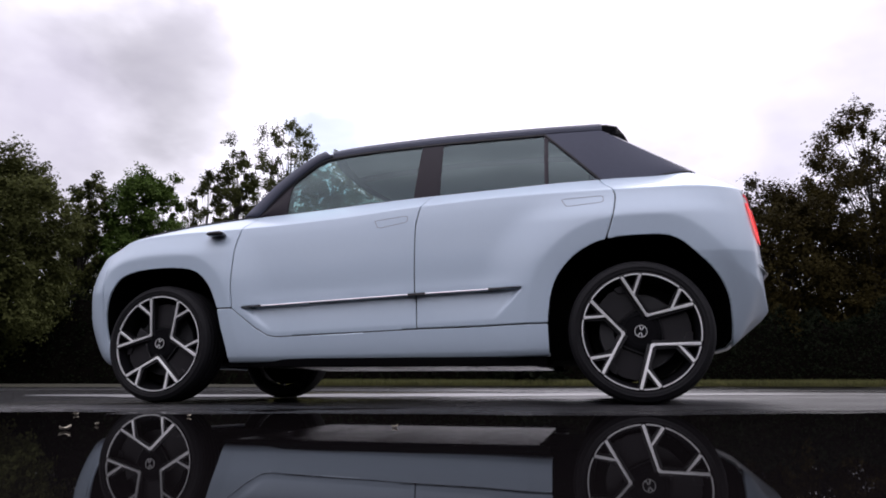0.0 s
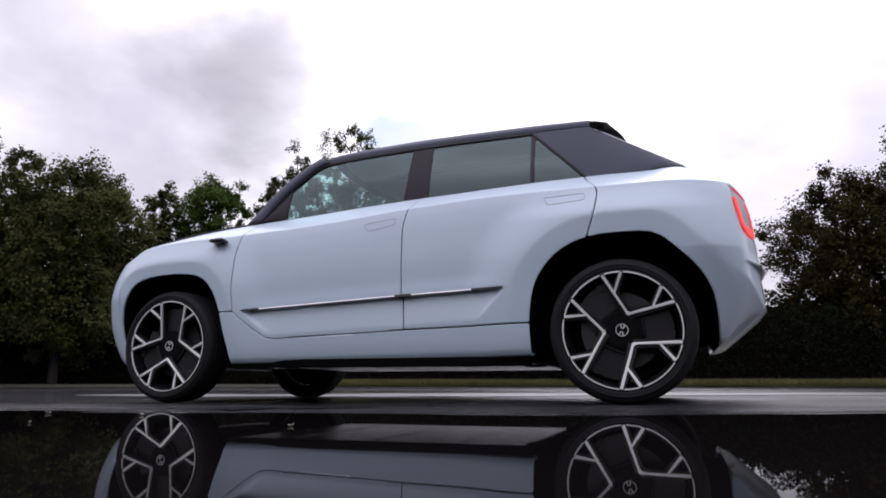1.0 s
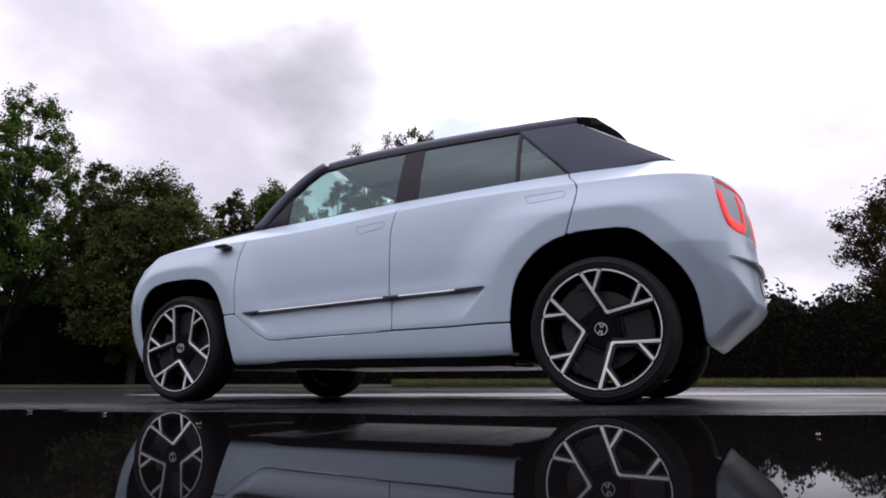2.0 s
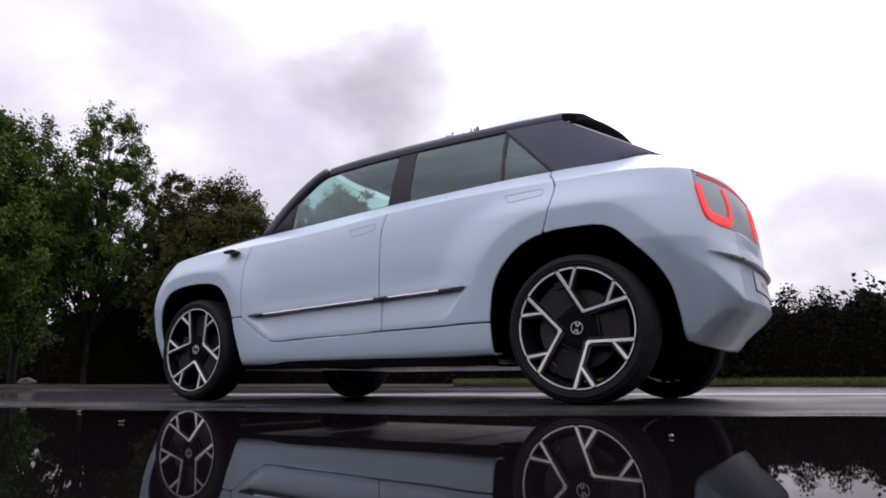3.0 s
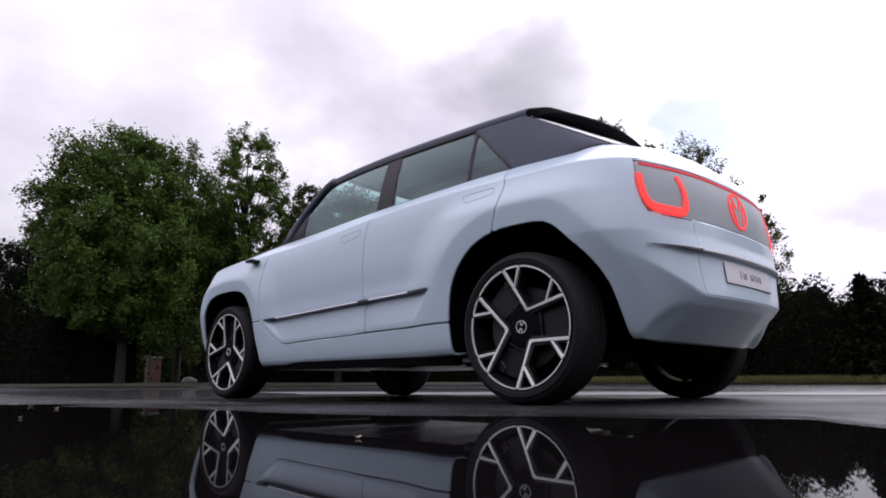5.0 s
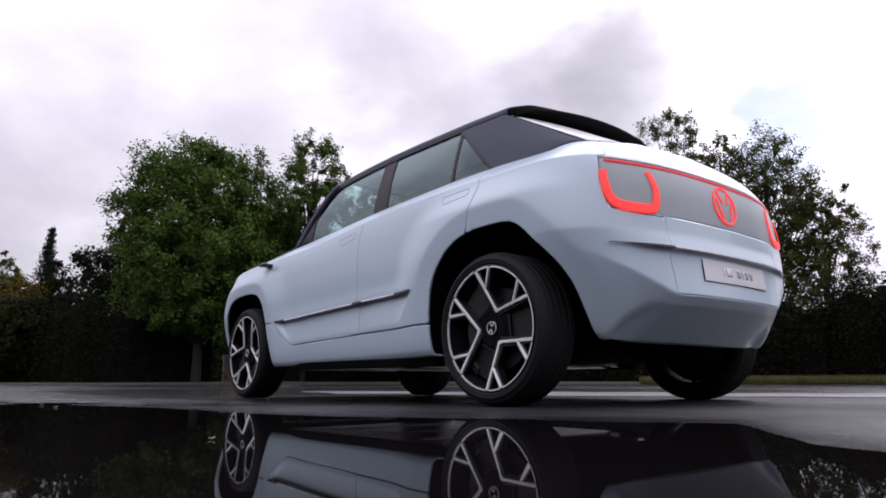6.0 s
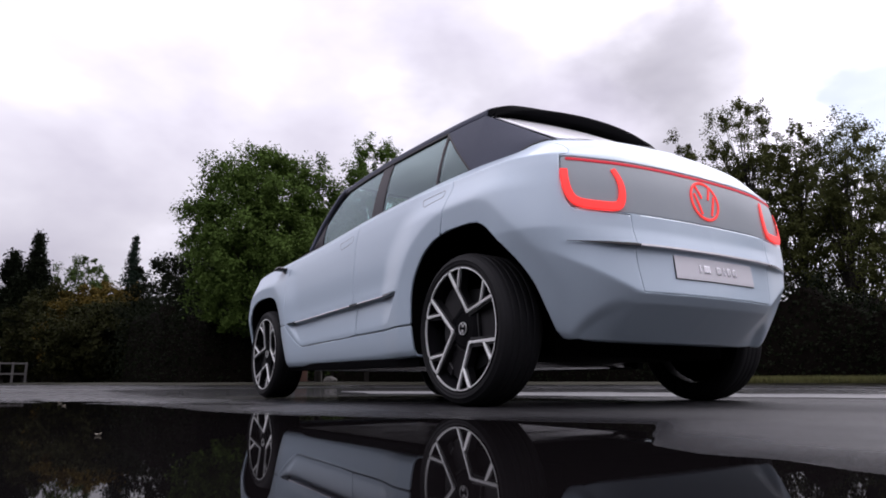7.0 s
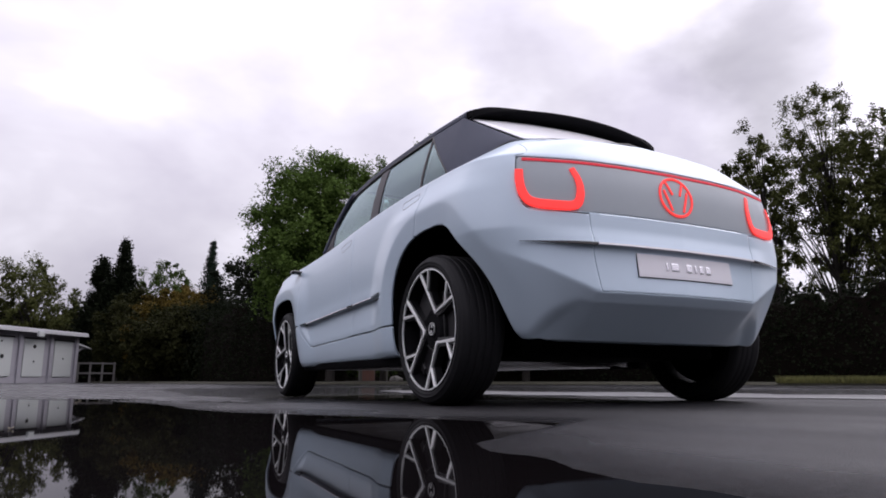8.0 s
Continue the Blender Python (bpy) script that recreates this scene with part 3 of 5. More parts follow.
# dark lining behind the gaps and round the arches
inner = BODY.copy()
inner[..., 0] *= 0.978
inner[..., 1] *= 0.970
inner[..., 2] = inner[..., 2] - 0.004
step_i, step_j = 5, 6
sub = inner[::step_i, 4::step_j]
part("inner_shell", make_mesh("inner_shell", *whole(*trim_grid(sub, np.minimum(outside(ARCH_F, sub[..., 0], sub[..., 2]) - 0.004, outside(ARCH_R, sub[..., 0], sub[..., 2]) - 0.004))), weld=True), UNDER, car)


def lip_y(x, z):
    """Half width of the finished body at an arch's edge."""
    h = (z - float(BOTTOM_Z(x))) / (float(SHOULDER_Z(x)) - float(BOTTOM_Z(x)))
    share = 1.0
    if abs(x) > 1.5:
        reach = (float(tail_x(np.array(z), np.array(0.95), np.array(0.30))) - 1.5) if x > 0 else (-1.5 - float(NOSE(z)))
        d = 1 - (abs(x) - 1.5) / reach
        share = float(np.interp(d, CORNER_D[::-1], CORNER_F[::-1]))
    return share * float(side_y(np.array(x), np.array(z), np.array(h))) * (1 - float(tail_tuck(np.array(x), np.array(z))))


def arch_liner(poly, sign):
    keep = [p for p in poly if p[1] > (0.31 if p[0] > 1.5 else 0.24)]
    cx, cz = np.mean([p[0] for p in keep]), 0.36
    rows = [(0.013, 1.002), (0.05, 1.006), (0.12, 1.02), (0.30, 1.02)]
    verts = [(cx + (x - cx) * s, sign * (lip_y(x, z) - d), cz + (z - cz) * s) for d, s in rows for x, z in keep]
    n = len(keep)
    faces = [(r * n + i, r * n + i + 1, (r + 1) * n + i + 1, (r + 1) * n + i) for r in range(3) for i in range(n - 1)]
    back = list(range(3 * n, 4 * n))
    return make_mesh("arch_liner", verts, faces + [tuple(back)], True, sharp=40)


for sign in (-1, 1):
    for poly in (ARCH_F, ARCH_R):
        part("arch_liner", arch_liner(poly, sign), UNDER, car, "black wheel-arch lining")
    # black lip along the sill
    part("sill_lip", box_bm(-0.91, 0.862, min(sign * 0.80, sign * 0.862), max(sign * 0.80, sign * 0.862), 0.190, 0.238, 0.008), UNDER, car)
part("floor_tray", box_bm(-0.93, 0.80, -0.765, 0.765, 0.197, 0.24, 0.012), TRAY, car, "flat pale metal tray under the floor")
for x0 in (-0.62, -0.1, 0.42):
    part("tray_rib", box_bm(x0, x0 + 0.04, -0.60, 0.60, 0.192, 0.1965), TRAY, car)
for sign in (-1, 1):
    part("jacking_pad", box_bm(0.80, 0.90, sign * 0.66 - 0.05, sign * 0.66 + 0.05, 0.188, 0.2, 0.01), UNDER, car, "black rubber pad")
part("underbody", box_bm(-1.80, 1.62, -0.60, 0.60, 0.225, 0.34, 0.02), UNDER, car)
part("cabin_floor", box_bm(-0.82, 0.84, -0.74, 0.74, 0.32, 0.36), CABIN, car)
part("dashboard", box_bm(-1.02, -0.72, -0.70, 0.70, 0.80, 1.045, 0.05), CABIN, car)
part("rear_shelf", box_bm(1.25, 1.72, -0.58, 0.58, 1.05, 1.12, 0.02), CABIN, car)


def across(rows, name, mat, crown, label="", thick=0.01, n=28):
    """A skin from the left line over to its mirror image, bowed upwards."""
    rows = np.array(rows)
    k = np.linspace(-1, 1, n)
    P = np.stack([np.stack([rows[:, 0], rows[:, 1] * -s, rows[:, 2] + crown * (1 - s * s)], -1) for s in k], 1)
    verts, faces = P.reshape(-1, 3), grid_faces(len(rows), n)
    return part(name, make_mesh(name, verts, [tuple(reversed(f)) for f in faces], weld=True), mat, car, label, thick=thick)


front_ring = RING[RING[:, 0] < -0.80]
across(front_ring, "hood", HOOD_BLACK, 0.035, "dark fabric bonnet cover")
rear_ring = RING[RING[:, 0] > 1.40]
across(rear_ring, "rear_deck", SATIN_BLACK, 0.012)

# ---------------------------------------------------------------- the glasshouse
TOP_X = [-0.835, -0.64, -0.402, 0.17, 0.285, 0.86, 1.18, 1.655]
TOP_Y = smooth_curve(TOP_X, [0.744, 0.712, 0.680, 0.690, 0.689, 0.672, 0.645, 0.612])
ROOF_EDGE_Z = smooth_curve(TOP_X[:-1], [1.078, 1.283, 1.438, 1.470, 1.474, 1.489, 1.498])


def TOP_Z(x):
    """Upper edge of the side glass and, behind the roof, the straight edge along the rear screen."""
    return np.where(np.asarray(x) > 1.18, np.interp(x, [1.18, 1.655], [1.498, 1.2285]), ROOF_EDGE_Z(x))



BASE_Y = smooth_curve([-0.835, -0.65, 0.13, 0.28, 0.89, 1.2, 1.5, 1.655], [0.745, 0.750, 0.766, 0.772, 0.762, 0.736, 0.670, 0.611])
gx = np.unique(np.concatenate([np.arange(-0.834, 1.655, 0.010), [1.654]]))
gw = np.linspace(0, 1, 48)
base_z = RING_Z(gx) - 0.006
GX = np.repeat(gx[:, None], len(gw), 1)
GZ = base_z[:, None] + (np.maximum(TOP_Z(gx), base_z + 0.002) - base_z)[:, None] * gw[None, :]
GY = BASE_Y(gx)[:, None] + (TOP_Y(gx) - BASE_Y(gx))[:, None] * gw[None, :] + 0.010 * (4 * gw * (1 - gw))[None, :]
SIDEGLASS = np.stack([GX, -GY, GZ], -1)
tri_x = np.interp(GZ, [1.07, 1.283, 1.32], [-0.657, -0.640, -0.636])
bf_x = np.interp(GZ, [1.13, 1.473], [0.128, 0.163])
br_x = np.interp(GZ, [1.13, 1.473], [0.280, 0.287])
c_x = np.interp(GZ, [1.165, 1.489], [1.178, 0.862])
head = TOP_Z(gx)[:, None] - 0.013 - GZ
foot = GZ - RING_Z(gx)[:, None] - 0.004
opening_1 = np.minimum.reduce([GX - tri_x - 0.006, bf_x - GX, head, foot])
opening_2 = np.minimum.reduce([GX - br_x, 0.866 - GX, head, foot])
opening_3 = np.minimum.reduce([GX - 0.888, c_x - 0.010 - GX, head, foot])
frame_f = np.minimum(-np.maximum.reduce([opening_1, opening_2, opening_3]), c_x + 0.004 - GX)
for flip in (False, True):
    def half(f, shift=0.0):
        g = SIDEGLASS.copy()
        g[..., 1] += shift
        v, fc = trim_grid(g, f)
        return mirrored(v, fc) if flip else (v, fc)
    part("window_frame", make_mesh("window_frame", *half(frame_f)), PILLAR, car, "dark window surround and pillars", thick=0.02)
    for opening, words in ((opening_1, "front side window of greenish tinted glass"), (opening_2, "rear side window of greenish tinted glass"), (opening_3, "small triangular quarter window")):
        pane = part("side_window", make_mesh("side_window", *half(opening + 0.004, 0.004)), GLASS, car, words)
        pane.visible_shadow = False
    part("rear_pillar", make_mesh("rear_pillar", *half(GX - c_x - 0.009, -0.003)), FABRIC, car, "dark grey fabric-covered rear pillar", thick=0.02)

# roof skin
CROWN_Z = smooth_curve([-0.52, -0.2, 0.1, 0.4, 0.8, 1.1, 1.22], [1.500, 1.562, 1.588, 1.600, 1.600, 1.586, 1.577])
rx = np.linspace(-0.402, 1.185, 90)
rk = np.linspace(0, 1, 34)
roof = np.zeros((len(rx), len(rk), 3))
for i, x in enumerate(rx):
    yt, zt, zc = float(TOP_Y(x)), float(TOP_Z(x)), float(CROWN_Z(x))
    yv = smooth_curve([0, 0.10, 0.22, 0.38, 0.7, 1.0], [yt + 0.004, yt + 0.002, yt - 0.022, yt - 0.10, 0.30, 0.0])(rk)
    zv = smooth_curve([0, 0.10, 0.22, 0.38, 0.7, 1.0], [zt, zt + 0.022, zt + 0.046, zt + 0.060 + (zc - zt - 0.06) * 0.35, zc - 0.012, zc])(rk)
    bow = 0.13 * (1 - (yv / yt) ** 2) * step01((0.3 - x) / 0.7)
    roof[i] = np.stack([x - bow, -yv, zv], -1)
v, fc = whole(roof.reshape(-1, 3), grid_faces(len(rx), len(rk)))
part("roof", make_mesh("roof", v, fc, weld=True), FABRIC, car, "dark grey fabric roof", thick=0.02)

lining = roof[4:-2:4, 4::3] * np.array([1, 0.985, 1]) - np.array([0, 0, 0.035])
v, fc = whole(lining.reshape(-1, 3), grid_faces(lining.shape[0], lining.shape[1]))
part("headliner", make_mesh("headliner", v, [tuple(reversed(f)) for f in fc], weld=True), HEADLINER, car, "pale cloth headliner")

# black seal along the roof edge, the front pillar and the rear pillar, on each side
for sign in (-1, 1):
    def on_side(x, z_up=0.0):
        return (x, sign * (float(TOP_Y(x)) + 0.004), float(TOP_Z(x)) + z_up)
    xs_seal = np.concatenate([np.linspace(-0.832, -0.42, 26), np.linspace(-0.40, 0.86, 50)])
    part("roof_seal", strip_mesh("roof_seal", [on_side(x, -0.006) for x in xs_seal], [(0, sign * 0.97, 0.22)] * len(xs_seal), 0.011, 0.005), SATIN_BLACK, car)
    zz = np.linspace(1.185, 1.489, 30)
    cx = np.interp(zz, [1.165, 1.489], [1.178, 0.862]) + 0.002
    cy = []
    for x_, z_ in zip(cx, zz):
        w_ = (z_ - float(RING_Z(x_)) + 0.006) / (float(TOP_Z(x_)) - float(RING_Z(x_)) + 0.006)
        cy.append(float(BASE_Y(x_)) + (float(TOP_Y(x_)) - float(BASE_Y(x_))) * w_ + 0.010 * 4 * w_ * (1 - w_))
    part("pillar_seal", strip_mesh("pillar_seal", [(a, sign * b, c) for a, b, c in zip(cx, cy, zz)], [(0, sign * 0.96, 0.28)] * 30, 0.010, 0.006), SATIN_BLACK, car)
    # front pillar: a dark band between the windscreen and the side glass line
    n_ = 24
    px = np.linspace(-0.835, -0.402, n_)
    outer = np.array([(x, sign * float(TOP_Y(x)), float(TOP_Z(x))) for x in px])
    t_ = np.linspace(0, 1, n_)
    inner_line = np.stack([-0.985 + 0.50 * t_, sign * (0.672 - 0.085 * t_), 1.060 + 0.437 * t_ + 0.045 * np.sin(t_ * math.pi)], -1)
    mid_line = (outer + inner_line) / 2 + np.array([-0.012, sign * 0.014, 0.012])
    P = np.stack([outer, 0.5 * (outer + mid_line) + np.array([-0.004, sign * 0.006, 0.004]), mid_line, inner_line], 1)
    fcs = grid_faces(n_, 4)
    part("front_pillar", make_mesh("front_pillar", P.reshape(-1, 3), fcs if sign > 0 else [tuple(reversed(f)) for f in fcs]), FABRIC, car, "dark grey front roof pillar", thick=0.018)
    # small black clip where the roof cover meets the rear pillar
    part("roof_clip", box_bm(0.795, 0.872, min(sign * 0.645, sign * 0.672), max(sign * 0.645, sign * 0.672), 1.492, 1.516, 0.006), GLOSS_BLACK, car)
    part("roof_clip", box_bm(-0.425, -0.375, min(sign * 0.655, sign * 0.682), max(sign * 0.655, sign * 0.682), 1.436, 1.462, 0.006), GLOSS_BLACK, car)

# windscreen and rear window
def ruled(name, lower, upper, bow_x, bow_z, mat, label, thick=0.0):
    n, m = 18, 30
    k = np.linspace(-1, 1, m)
    P = np.zeros((n, m, 3))
    for i, t in enumerate(np.linspace(0, 1, n)):
        a = np.array(lower) * (1 - t) + np.array(upper) * t
        P[i] = np.stack([a[0] + bow_x * (1 - k * k), a[1] * k, a[2] + bow_z * (1 - k * k) * (1 - 0.3 * t)], -1)
    return part(name, make_mesh(name, P.reshape(-1, 3), grid_faces(n, m)), mat, car, label, thick=thick)


ruled("windscreen", (-0.985, 0.672, 1.058), (-0.485, 0.60, 1.497), -0.12, 0.0, WINDSCREEN, "raked windscreen of tinted glass").visible_shadow = False
# the rear pane's sky reflection is in its pale colour
ruled("rear_window", (1.668, 0.600, 1.228), (1.195, 0.628, 1.492), 0.05, 0.028, SCREEN, "raked rear screen coloured pale for the sky's reflection", 0.006)

# roof spoiler
ys_ = np.linspace(-0.635, 0.635, 49)
loops = []
for y in ys_:
    u = abs(y) / 0.635
    te_x, te_z = 1.362 - 0.100 * u ** 2, 1.552 - 0.030 * u ** 2 - 0.036 * u ** 8
    yt = 0.645
    kk = np.clip(abs(y) / yt, 0, 1)
    zroof = float(np.interp(abs(y), -roof[-1, ::-1, 1], roof[-1, ::-1, 2])) - 0.003
    zlow = 1.488 + 0.014 * (1 - kk * kk)
    loops.append([(1.16, y, zroof), (1.21, y, zroof - 0.002), ((1.22 + te_x) / 2 + 0.02, y, (zroof + te_z) / 2 + 0.006), (te_x, y, te_z), (te_x + 0.002, y, te_z - 0.010), (te_x - 0.05, y, te_z - 0.018 - 0.01 * (1 - u)), (1.25, y, zlow + 0.006), (1.19, y, zlow)])
sv = np.array(loops)
bm = bmesh.new()
vs = [[bm.verts.new(p) for p in row] for row in sv]
for a, b in zip(vs, vs[1:]):
    for j in range(8):
        bm.faces.new((a[j], a[(j + 1) % 8], b[(j + 1) % 8], b[j]))
bm.faces.new(vs[0])
bm.faces.new(list(reversed(vs[-1])))
bmesh.ops.recalc_face_normals(bm, faces=bm.faces)
for f in bm.faces:
    f.smooth = True
me = bpy.data.meshes.new("roof_spoiler")
bm.to_mesh(me)
bm.free()
me.set_sharp_from_angle(angle=radians(40))
part("roof_spoiler", me, SPOILER, car, "black roof spoiler with a bowed trailing edge")


# ---------------------------------------------------------------- trim on the body side
def side_at(x, z):
    zb, zs = float(BOTTOM_Z(x)), float(SHOULDER_Z(x))
    return float(side_y(np.array(x), np.array(z), np.array((z - zb) / (zs - zb))))


def rear_at(y, z):
    """The rear face's x at a place of the rear elevation."""
    w = side_at(1.75, min(z, 1.07))
    share = abs(y) / w
    s = float(np.interp(share, np.array(CORNER_F)[::-1], np.array(CORNER_S)[::-1]))
    for _ in range(30):
        s = min(1, max(0, s + (float(SHARE_AT(s)) - share) * 0.5))
    zb = 0.292
    return 1.5 + (float(tail_x(np.array(z), np.array(share), np.array(zb))) - 1.5) * (1 - float(DEPTH_AT(s)))


def rear_point(y, z, out=0.0):
    x = rear_at(y, z)
    dy = (rear_at(y + 0.01, z) - rear_at(y - 0.01, z)) / 0.02
    n = Vector((1, -dy, 0.12)).normalized()
    return Vector((x, y, z)) + n * out, n


for sign in (-1, 1):
    for x0, x1, kind in ((-0.812, -0.70, "tip"), (-0.70, 0.14, "bar"), (0.14, 0.235, "joint"), (0.235, 0.575, "bar"), (0.575, 0.748, "tip")):
        n_ = max(5, int((x1 - x0) / 0.02))
        xs_ = np.linspace(x0, x1, n_)
        pts = [(x, sign * (side_at(x, float(TRIM_Z(x)) + 0.004) + 0.002), float(TRIM_Z(x)) + 0.002) for x in xs_]
        if kind == "bar":
            part("trim_bar", strip_mesh("trim_bar", pts, [(0, sign * 0.9, 0.42)] * n_, 0.0066, 0.006), CHROME, car, "slim chrome side trim")
        else:
            w_ = np.full(n_, 0.0135) if kind == "joint" else np.interp(xs_, [x0, x1], [0.002, 0.0135] if x0 < 0 else [0.0135, 0.002])
            part("trim_end", strip_mesh("trim_end", pts, [(0, sign, 0.1)] * n_, w_, 0.008), GLOSS_BLACK, car, "black tapered trim end")
    for x0, z0, x1, z1 in ((-0.060, 0.974, 0.128, 0.996), (0.962, 1.034, 1.172, 1.044)):
        outline = [(x0, z0 + 0.004), (x0 + 0.02, z0 - 0.030), (x0 + 0.035, z0 - 0.034), (x1 - 0.015, z1 - 0.032), (x1, z1 - 0.024), (x1, z1), (x1 - 0.01, z1 + 0.006), (x0 + 0.01, z0 + 0.009)]
        ring_pts = []
        for a, b in zip(outline, outline[1:] + outline[:1]):
            for t in np.linspace(0, 1, 6, endpoint=False):
                ring_pts.append((a[0] + (b[0] - a[0]) * t, a[1] + (b[1] - a[1]) * t))
        ring_pts.append(ring_pts[0])
        pts = [(x, sign * (side_at(x, z) + 0.0006), z) for x, z in ring_pts]
        part("door_handle", strip_mesh("door_handle", pts, [(0, sign, 0.05)] * len(pts), 0.0022, 0.0006), GROOVE, car, "flush door handle outlined by a thin groove")
    # camera pod in place of a mirror
    y0 = side_at(-1.0, 0.93)
    pod = bmesh.new()
    sect = [(-0.062, 0.0), (-0.045, 0.013), (0.030, 0.017), (0.048, 0.010), (0.050, -0.006), (0.02, -0.012), (-0.04, -0.010)]
    rings = []
    for d, s, dx in ((-0.02, 0.8, 0.0), (0.012, 0.9, 0.002), (0.05, 1.0, 0.006), (0.066, 0.9, 0.010), (0.072, 0.55, 0.012)):
        rings.append([pod.verts.new((-1.0 + dx + a * s, sign * (y0 + d), 0.938 + b * s)) for a, b in sect])
    for a, b in zip(rings, rings[1:]):
        for j in range(len(sect)):
            pod.faces.new((a[j], a[(j + 1) % 7], b[(j + 1) % 7], b[j]))
    pod.faces.new(rings[-1])
    bmesh.ops.recalc_face_normals(pod, faces=pod.faces)
    for f in pod.faces:
        f.smooth = True
    part("camera_pod", pod, GLOSS_BLACK, car, "small black mirror camera")

# rear chrome bar with black tapering ends
for y0, y1, kind in ((-0.80, -0.475, "end"), (-0.475, 0.475, "bar"), (0.475, 0.80, "end")):
    n_ = 40 if kind == "bar" else 18
    yy = np.linspace(y0, y1, n_)
    zz = 0.681 + 0.0 * yy
    pn = [rear_point(y, z, 0.0) for y, z in zip(yy, zz)]
    if kind == "bar":
        part("rear_trim_bar", strip_mesh("rear_trim_bar", [p for p, _ in pn], [n for _, n in pn], 0.010, 0.010), CHROME, car, "slim chrome rear trim")
    else:
        w_ = np.interp(np.abs(yy), [0.475, 0.60, 0.80], [0.015, 0.012, 0.001])
        part("rear_trim_end", strip_mesh("rear_trim_end", [p for p, _ in pn], [n for _, n in pn], w_, 0.003), GLOSS_BLACK, car, "black tapered trim end")


def rear_strip(name, line, width, mat, parent, label, out=0.0):
    pn = [rear_point(y, z, out) for y, z in line]
    return part(name, strip_mesh(name, [p for p, _ in pn], [n for _, n in pn], width, 0.0025), mat, parent, label)


U_PATH = rounded([(0.776, 1.000), (0.782, 0.95), (0.778, 0.900), (0.758, 0.862), (0.715, 0.846), (0.62, 0.842), (0.562, 0.846), (0.536, 0.868), (0.524, 0.915), (0.528, 0.965), (0.549, 1.018)], 8)
U_WIDE = np.interp(np.linspace(0, 1, len(U_PATH)), [0, 0.3, 0.45, 0.6, 0.75, 1.0], [0.034, 0.042, 0.044, 0.042, 0.038, 0.026])
for sign in (-1, 1):
    rear_strip("tail_light", [(sign * y, z) for y, z in U_PATH], U_WIDE, LAMP_RED, car, "glowing red horseshoe tail light")
top_line = [(y, 1.050) for y in np.linspace(-0.756, 0.756, 61)]
rear_strip("light_line", top_line, 0.012, LAMP_DIM, lamp_panel, "thin red light line")
ring_line = [(0.098 * math.cos(a), 0.940 + 0.091 * math.sin(a)) for a in np.linspace(0, 2 * math.pi, 49)]
emblem = rear_strip("emblem", ring_line, 0.012, LAMP_RED, lamp_panel, "round red glowing emblem with slanted bars")
for a, b in (((-0.052, 1.010), (-0.022, 0.950)), ((0.052, 1.010), (0.022, 0.950)), ((-0.072, 0.970), (-0.034, 0.872)), ((0.072, 0.970), (0.034, 0.872))):
    line = [(a[0] + (b[0] - a[0]) * t, a[1] + (b[1] - a[1]) * t) for t in np.linspace(0, 1, 6)]
    rear_strip("emblem_bar", line, 0.011, LAMP_RED, lamp_panel, "slanted red bar")

# plate with plain raised marks
plate_line = np.linspace(-0.285, 0.285, 31) + 0.012
rim_ = [rear_point(y, 0.603, 0.0005) for y in np.linspace(-0.2865, 0.2865, 31) + 0.012]
part("plate_rim", strip_mesh("plate_rim", [p for p, _ in rim_], [n for _, n in rim_], 0.107, 0.003), SATIN_BLACK, car)
plate = rear_strip("licence_plate", [(y, 0.604) for y in plate_line], 0.103, PLATE, car, "blank pale plate with plain chrome bars", 0.004)
for y0, y1 in ((-0.13, -0.120), (-0.10, -0.058), (-0.012, 0.020), (0.040, 0.050), (0.070, 0.094), (0.112, 0.140)):
    rear_strip("plate_bar", [(y, 0.604) for y in np.linspace(y0 + 0.012, y1 + 0.012, 4)], 0.036, PLATE_MARK, plate, "", 0.0072)

# ---------------------------------------------------------------- wheels
def ring_arc(name, r0, r1, a0, a1, y0, y1, n=14):
    aa = np.linspace(a0, a1, n)
    out = [(r1 * math.cos(a), r1 * math.sin(a)) for a in aa] + [(r0 * math.cos(a), r0 * math.sin(a)) for a in aa[::-1]]
    return prism(name, out, y0, y1)


def bar_outline(p, q, w0, w1):
    p, q = np.array(p), np.array(q)
    d = (q - p) / np.linalg.norm(q - p)
    n = np.array([-d[1], d[0]])
    return [tuple(p - n * w0 / 2), tuple(q - n * w1 / 2), tuple(q + n * w1 / 2), tuple(p + n * w0 / 2)]


def polar(r, deg):
    return (r * math.cos(radians(deg)), r * math.sin(radians(deg)))


R_TYRE, R_RIM = 0.350, 0.277
tyre_profile = [(0.262, 0.205), (0.30, 0.224), (0.325, 0.220), (0.341, 0.200)]
for k in range(4):
    y = 0.185 - k * 0.038
    tyre_profile += [(0.349, y), (0.350, y - 0.012), (0.350, y - 0.028), (0.3465, y - 0.030), (0.3465, y - 0.034)]
tyre_profile += [(0.348, 0.030), (0.342, 0.014), (0.336, 0.0065), (0.335, 0.0035), (0.330, 0.001), (0.317, -0.006), (0.3155, -0.0085), (0.311, -0.0085), (0.3095, -0.006), (0.303, -0.005), (0.298, -0.006), (0.294, -0.002), (0.288, 0.003), (0.272, 0.006)]
TYRE = lathe("tyre", tyre_profile, 96)
RIM = lathe("rim", [(0.285, 0.002), (0.279, 0.010), (0.268, 0.030), (0.255, 0.075), (0.250, 0.190), (0.262, 0.206)], 96)
LIP = lathe("rim_lip", [(0.288, 0.004), (0.288, -0.002), (0.2825, -0.003), (0.2825, 0.006)], 96)
